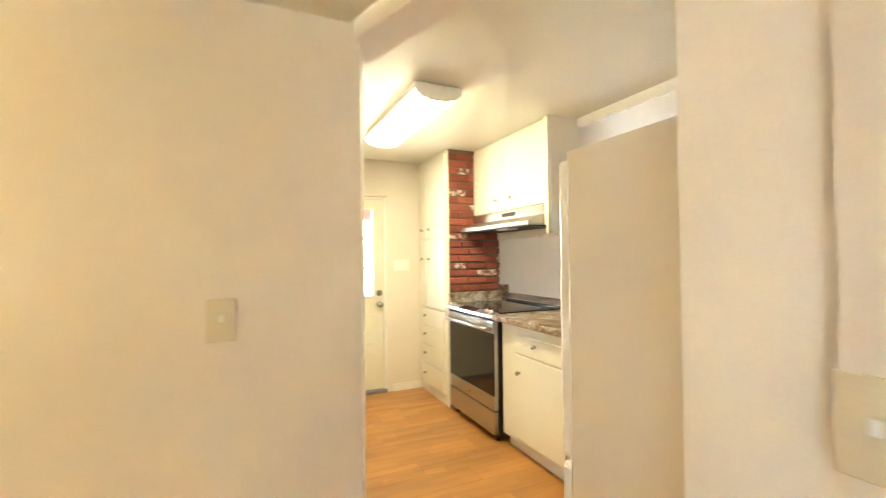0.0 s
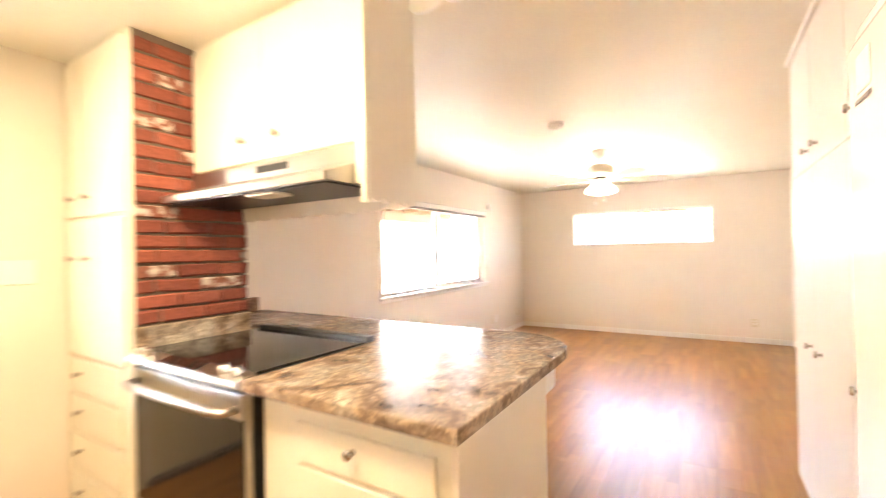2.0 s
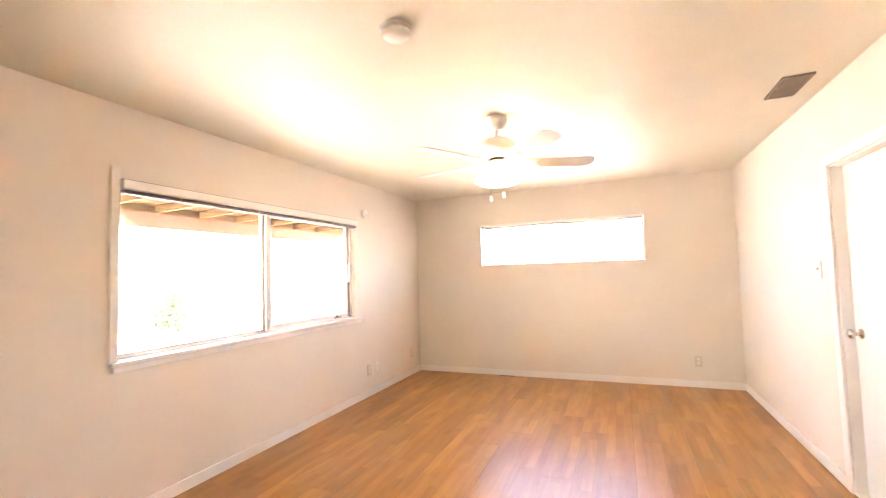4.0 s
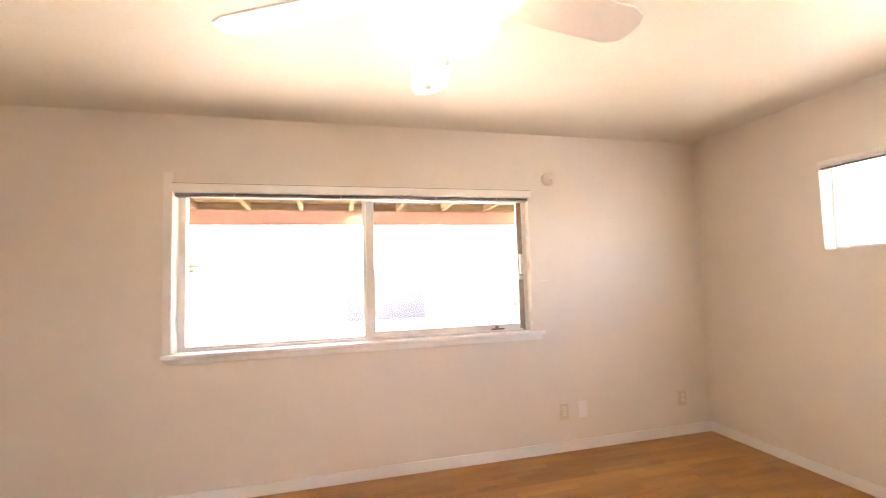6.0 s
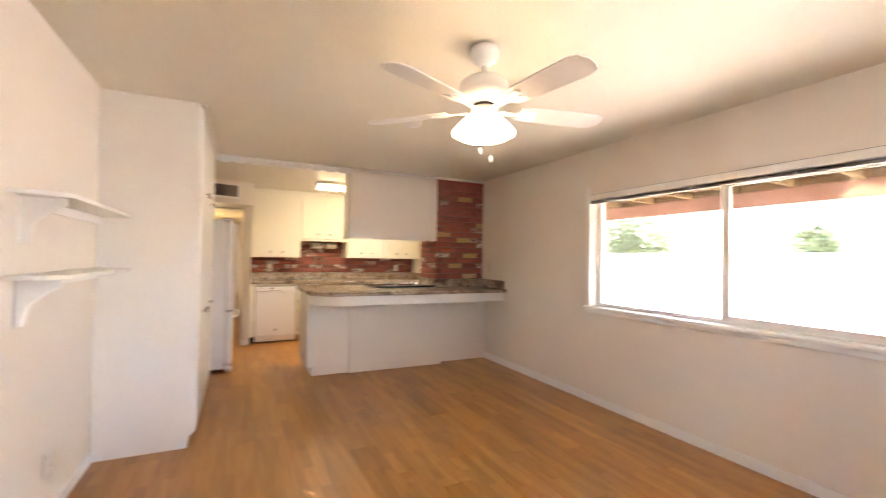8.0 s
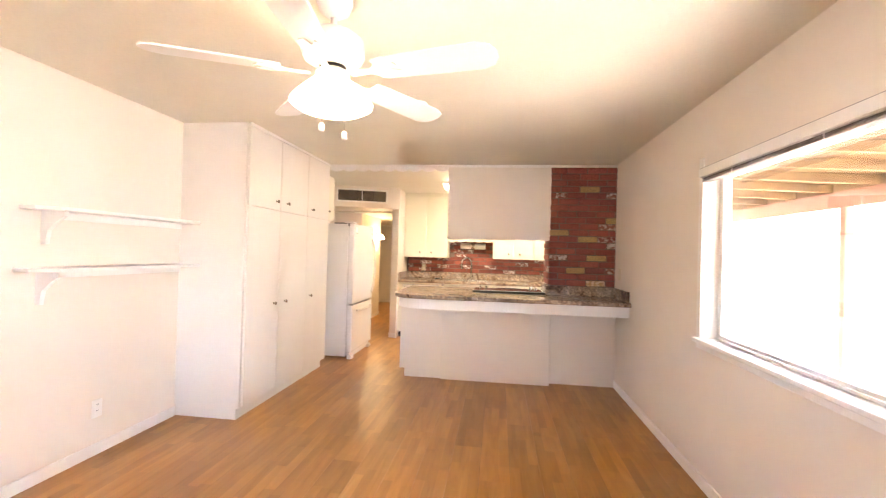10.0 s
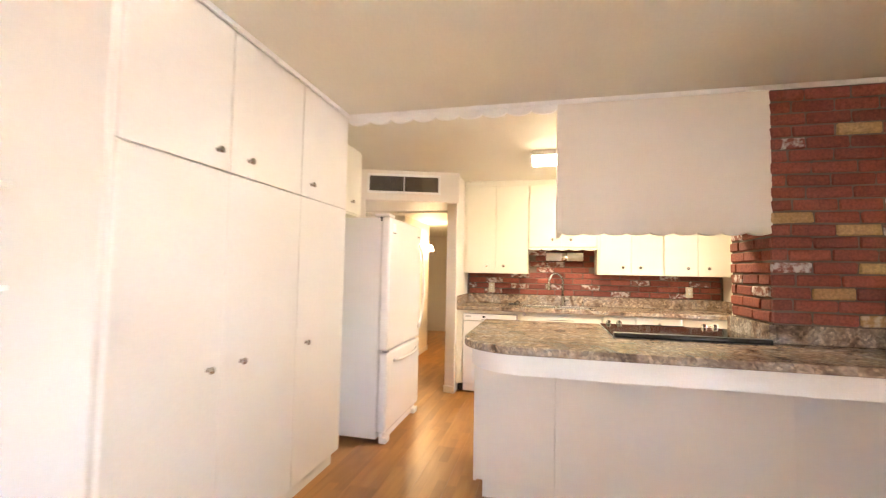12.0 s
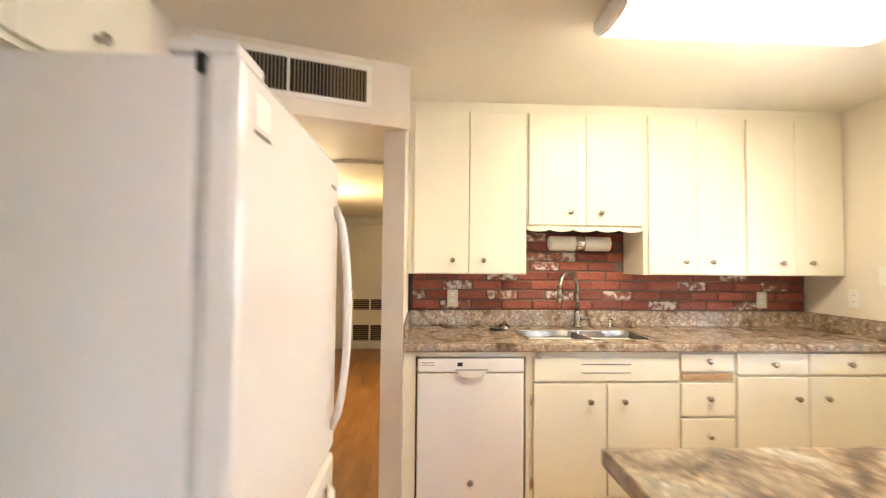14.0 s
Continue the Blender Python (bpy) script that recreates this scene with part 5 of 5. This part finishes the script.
for za, zb in ((0.62, 0.78), (0.14, 0.38)):
    for ya, yb in ((0.20, 0.44), (0.47, 0.71)):
        g = part("grille", box(-4.2645, -4.258, ya, yb, za, zb, 0.002), DARK, hd, "dark louvre grille")
        for i in range(int((zb - za) / 0.032)):
            part("louvre", box(-4.2578, -4.252, ya + 0.008, yb - 0.008, za + 0.012 + i * 0.032, za + 0.022 + i * 0.032), SLAT, g)
knob(hd, (-4.265, 0.17, 0.95), "x", 0.028)
cd = thing("door_4", -0.79, -0.45, 0, "white sliding closet door under a dark track", "door", kind="structure")
part("door_leaf", box(-0.798, -0.775, -0.66, 0.08, 0.01, 1.84, 0.003), TRIM, cd)
part("track", box(-0.798, -0.765, -0.68, 0.095, 1.842, 1.88), DARK, cd, "dark closet track")

# ---- outdoors ----
solo("ground", box(-90, 110, -90, 200, -0.30, -0.13), GRAVEL, "pale bare gravel yard all round the house", "ground", kind="structure")
solo("pavement_patio", box(-1.5, 9.5, NORTH + 0.145, 6.9, -0.125, -0.06, 0.01), CONCRETE, "pale concrete patio slab under the cover", "patio", kind="structure")
pc = thing("patio_cover", 4.0, 5.2, 1.9, "wooden patio cover with exposed painted rafters", "patio cover")
FALL = Matrix(((1, 0, 0, 0), (0, 1, 0, 0), (0, -0.0387, 1, 0.0387 * 4.145), (0, 0, 0, 1)))
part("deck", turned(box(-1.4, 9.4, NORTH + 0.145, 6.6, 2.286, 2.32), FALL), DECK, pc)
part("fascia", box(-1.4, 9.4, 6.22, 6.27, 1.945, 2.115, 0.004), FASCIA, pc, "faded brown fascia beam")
# Added board: hides the sky gap, its colour standing in for the lit deck.
part("gap_board", box(-1.4, 9.4, 6.236, 6.256, 2.1155, 2.203), RAFTER, pc, "added board hiding the sky gap, coloured as the lit deck")
for i in range(18):
    rx = -1.2 + 0.5585 * i + 0.305
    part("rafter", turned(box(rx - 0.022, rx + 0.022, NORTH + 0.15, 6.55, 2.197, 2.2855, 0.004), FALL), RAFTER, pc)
for px in (-1.0, 2.1, 9.2):
    part("post", box(px - 0.045, px + 0.045, 6.20, 6.29, -0.06, 1.944, 0.006), FASCIA, pc)
yw = thing("yard_wall", 3, 15, -0.13, "pale block wall along the back of the yard", "yard wall")
part("wall", boxes([(-30, 5.35, 15.0, 15.2, -0.13, 1.55), (8.0, 40, 15.0, 15.2, -0.13, 1.55)]), BLOCK, yw)
part("cap", boxes([(-30, 5.35, 14.97, 15.23, 1.551, 1.60), (8.0, 40, 14.97, 15.23, 1.551, 1.60)], 0.008), BLOCK, yw)
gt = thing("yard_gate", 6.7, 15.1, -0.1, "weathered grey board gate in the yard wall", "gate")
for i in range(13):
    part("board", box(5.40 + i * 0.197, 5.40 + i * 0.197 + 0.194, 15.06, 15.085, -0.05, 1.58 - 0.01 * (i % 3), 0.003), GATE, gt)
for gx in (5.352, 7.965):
    part("post", box(gx, gx + 0.045, 15.04, 15.12, -0.13, 1.66, 0.004), BRONZESHADE, gt, "dark metal gate post")
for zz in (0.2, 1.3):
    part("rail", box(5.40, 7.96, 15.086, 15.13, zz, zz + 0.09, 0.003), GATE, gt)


def leaves(rng, cx, cy, z0, z1, r, count, size, shape):
    """Many small leaf blades filling an uneven crown."""
    vs, fs = [], []
    for _ in range(count):
        f = rng.random()
        a = rng.uniform(0, 2 * math.pi)
        rad = r * shape(f) * rng.uniform(0.25, 1.0) ** 0.5 * (1 + 0.25 * math.sin(3 * a + 5 * f))
        p = Vector((cx + rad * math.cos(a), cy + rad * math.sin(a), z0 + (z1 - z0) * f + rng.uniform(-0.1, 0.1) * r))
        d = Vector((rng.uniform(-1, 1), rng.uniform(-1, 1), rng.uniform(-0.6, 0.8))).normalized()
        n = d.cross(Vector((rng.uniform(-1, 1), rng.uniform(-1, 1), rng.uniform(-1, 1)))).normalized()
        k = len(vs)
        s = size * rng.uniform(0.6, 1.4)
        vs += [tuple(p), tuple(p + d * s * 0.5 + n * s * 0.22), tuple(p + d * s), tuple(p + d * s * 0.5 - n * s * 0.22)]
        fs.append((k, k + 1, k + 2, k + 3))
    me = bpy.data.meshes.new("crown")
    me.from_pydata(vs, [], fs)
    return me


def plant(name, label, category, cx, cy, h, r, z_low, count, size, shape, mat_leaf, seed):
    rng = random.Random(seed)
    ob = thing(name, cx, cy, -0.13, label, category)
    part("trunk", tube([(cx, cy, -0.2), (cx + 0.03 * h, cy, z_low), (cx - 0.02 * h, cy + 0.02 * h, h * 0.75)], 0.1, 9, [0.035 * h * 0.7, 0.022 * h, 0.006 * h]), BARK, ob, "", True)
    for i in range(6):
        a = rng.uniform(0, 6.28)
        zb = z_low + (h - z_low) * 0.12 * i
        part("limb", tube([(cx, cy, zb), (cx + 0.5 * r * math.cos(a), cy + 0.5 * r * math.sin(a), zb + 0.2 * r), (cx + 0.85 * r * math.cos(a), cy + 0.85 * r * math.sin(a), zb + 0.5 * r)], 0.03, 6, [0.012 * h, 0.008 * h, 0.003 * h]), BARK, ob)
    me = leaves(rng, cx, cy, z_low, h, r, count, size, shape)
    me.materials.append(mat_leaf)
    crown = new("crown", me)
    crown.parent = ob
    crown.location = -BASE[ob]


plant("shrub", "dense upright green shrub in the yard", "shrub", 10.42, 12.6, 1.05, 0.50, 0.05, 3500, 0.10, lambda f: (1 - f) ** 0.6 * (0.5 + f) * 1.3, LEAF, 3)
plant("tree", "green tree behind the yard wall", "tree", -8.1, 19.0, 3.6, 2.1, 1.2, 9000, 0.24, lambda f: math.sin(math.pi * (0.12 + 0.8 * f)), LEAF, 4)
plant("tree", "green tree behind the yard wall", "tree", -0.8, 19.5, 2.6, 0.75, 1.5, 3000, 0.20, lambda f: math.sin(math.pi * (0.12 + 0.8 * f)), LEAF, 5)
plant("tree", "dry yellow-leaved tree beside the house", "tree", 14.0, 1.7, 3.4, 1.7, 1.6, 3200, 0.16, lambda f: math.sin(math.pi * (0.12 + 0.8 * f)), LEAFY, 6)
hs = thing("house", 21, 5, -0.13, "low pale stucco house next door under a flat dark roof", "house")
part("wall", box(18, 26, -6, 12, -0.13, 2.5), STUCCO, hs)
part("roof", box(17.6, 26.4, -6.4, 12.4, 2.501, 2.70), ROOFING, hs)
ln = thing("overhead_wire", 12, 2, 2.4, "thin dark overhead wire across the side yard", "wire")
part("cable", tube([(12, -20, 2.60), (12, 2, 2.28), (12, 24, 2.60)], 0.02, 6), DARK, ln)
part("pole", lathe([(0.12, -0.2), (0.09, 2.7)], 12, 24, 0, 12), BARK, ln)
part("pole", lathe([(0.12, -0.2), (0.09, 2.7)], 12, -20, 0, 12), BARK, ln)

# ---- bricks ----
BRNG = random.Random(11)


def brick_meshes(name, length, material, count):
    out = []
    for k in range(count):
        bm = bmesh.new()
        add_box(bm, -length / 2, length / 2, 0, 0.03, -0.0288, 0.0288)
        bmesh.ops.bevel(bm, geom=bm.edges[:], offset=0.006, segments=1, affect="EDGES")
        for v in bm.verts:
            v.co += Vector((BRNG.uniform(-1, 1) * 0.004, BRNG.uniform(-1, 1) * 0.0025, BRNG.uniform(-1, 1) * 0.0032))
        out.append(finish(bm, name, material))
    return out


def lay(parent, origin, angle, length, z0, z1, pick, holes=(), course=0.0655, odd=1):
    """Courses of brick on a face: u runs from origin along angle, the bricks stand proud to the right of it."""
    kinds = {}
    rows = int(round((z1 - z0) / course))
    course = (z1 - z0) / rows
    ca, sa = math.cos(radians(angle)), math.sin(radians(angle))
    for r in range(rows):
        z = z0 + course * (r + 0.5)
        u = BRNG.uniform(-0.125, -0.09) if r % 2 == odd else BRNG.uniform(-0.03, 0)
        while u < length - 0.02:
            span = BRNG.uniform(0.190, 0.206)
            a, b = max(u, 0), min(u + span, length)
            u += span + 0.008
            if b - a < 0.035 or any(h[0] < (a + b) / 2 < h[1] and h[2] < z < h[3] for h in holes):
                continue
            full = round((b - a) / 0.02) * 0.02
            material = pick(r, a, b)
            key = (full, material.name)
            if key not in kinds:
                kinds[key] = brick_meshes("brick", full, material, 4 if full > 0.18 else 2)
            ob = new("brick", BRNG.choice(kinds[key]))
            ob.parent = parent
            mid_u = (a + b) / 2
            place = Vector((origin[0] + ca * mid_u, origin[1] + sa * mid_u, z)) - BASE[parent]
            ob.matrix_basis = Matrix.Translation(place + Vector((sa, -ca, 0)) * BRNG.uniform(-0.003, 0.003)) @ pose(0, 0, 0, 0, BRNG.uniform(-1.3, 1.3), angle + 180) @ Matrix.Diagonal(((b - a) / full, 1, 1, 1))


def picker(pale, tan, rest):
    """Pale and tan bricks by course and place along the face; the rest at random."""
    def pick(r, a, b):
        for spots, material in ((pale, BRICKW), (tan, BRICKT)):
            if any(c == r and a <= u < b for c, u in spots):
                return material
        return rest()
    return pick


sink_pick = picker([(0, 0.31), (0, 1.75), (0, 2.30), (1, 0.05), (1, 0.61), (1, 1.03), (1, 1.44), (2, 0.30), (2, 1.93), (2, 2.52), (3, 0.61), (3, 2.22), (5, 1.10), (7, 0.85)], [], lambda: BRICKD if BRNG.random() < 0.5 else BRICK)
south_pick = picker([(16, 0.16), (13, 0.10), (11, 0.27), (7, 0.03), (3, 0.10), (2, 0.36)], [], lambda: BRICK)
east_pick = picker([(14, 0.64), (9, 0.58), (6, 0.64), (4, 0.10), (2, 0.64)], [(15, 0.36), (10, 0.64), (8, 0.10), (7, 0.36), (4, 0.49), (2, 0.28), (0, 0.49)], lambda: BRICKD if BRNG.random() < 0.72 else BRICK)
lay(west, (SINK, 1.205), 90, NORTH - 0.03 - 1.205, 1.038, 1.572, sink_pick, [(-1, 1.918 - 1.205, 1.285, 9), (2.664 - 1.205, 9, 1.285, 9)])
lay(column, (1.593, 3.334), 0, 0.504, 1.048, H - 0.03, south_pick, course=0.0677, odd=0)
lay(column, (2.098, 3.305), 90, NORTH - 0.002 - 3.305, 1.048, H - 0.03, east_pick, course=0.0677)

# ---- floor planks ----
PRNG = random.Random(5)
PLANK_L, PLANK_W = 1.22, 0.19
bm = box(-PLANK_L / 2 + 0.0006, PLANK_L / 2 - 0.0006, -PLANK_W / 2 + 0.0006, PLANK_W / 2 - 0.0006, -0.0055, 0.0)
plank = finish(bm, "plank", FLOOR)
rows = int(math.ceil((NORTH + 1.6) / PLANK_W))
for r in range(rows):
    y = NORTH - PLANK_W * (r + 0.5)
    west_end = SINK if y > 1.1 else (-4.3 if y > -0.45 else -0.8)
    east_end = EAST if y > SOUTH - 0.1 else 0.6
    x = west_end - PRNG.uniform(0.1, 1.1)
    while x < east_end:
        a, b = max(x, west_end), min(x + PLANK_L, east_end)
        x += PLANK_L
        if b - a < 0.05:
            continue
        ob = new("plank", plank)
        ob.parent = floor
        ob.location = Vector(((a + b) / 2, y, 0)) - BASE[floor]
        ob.scale = ((b - a) / PLANK_L, 1, 1)
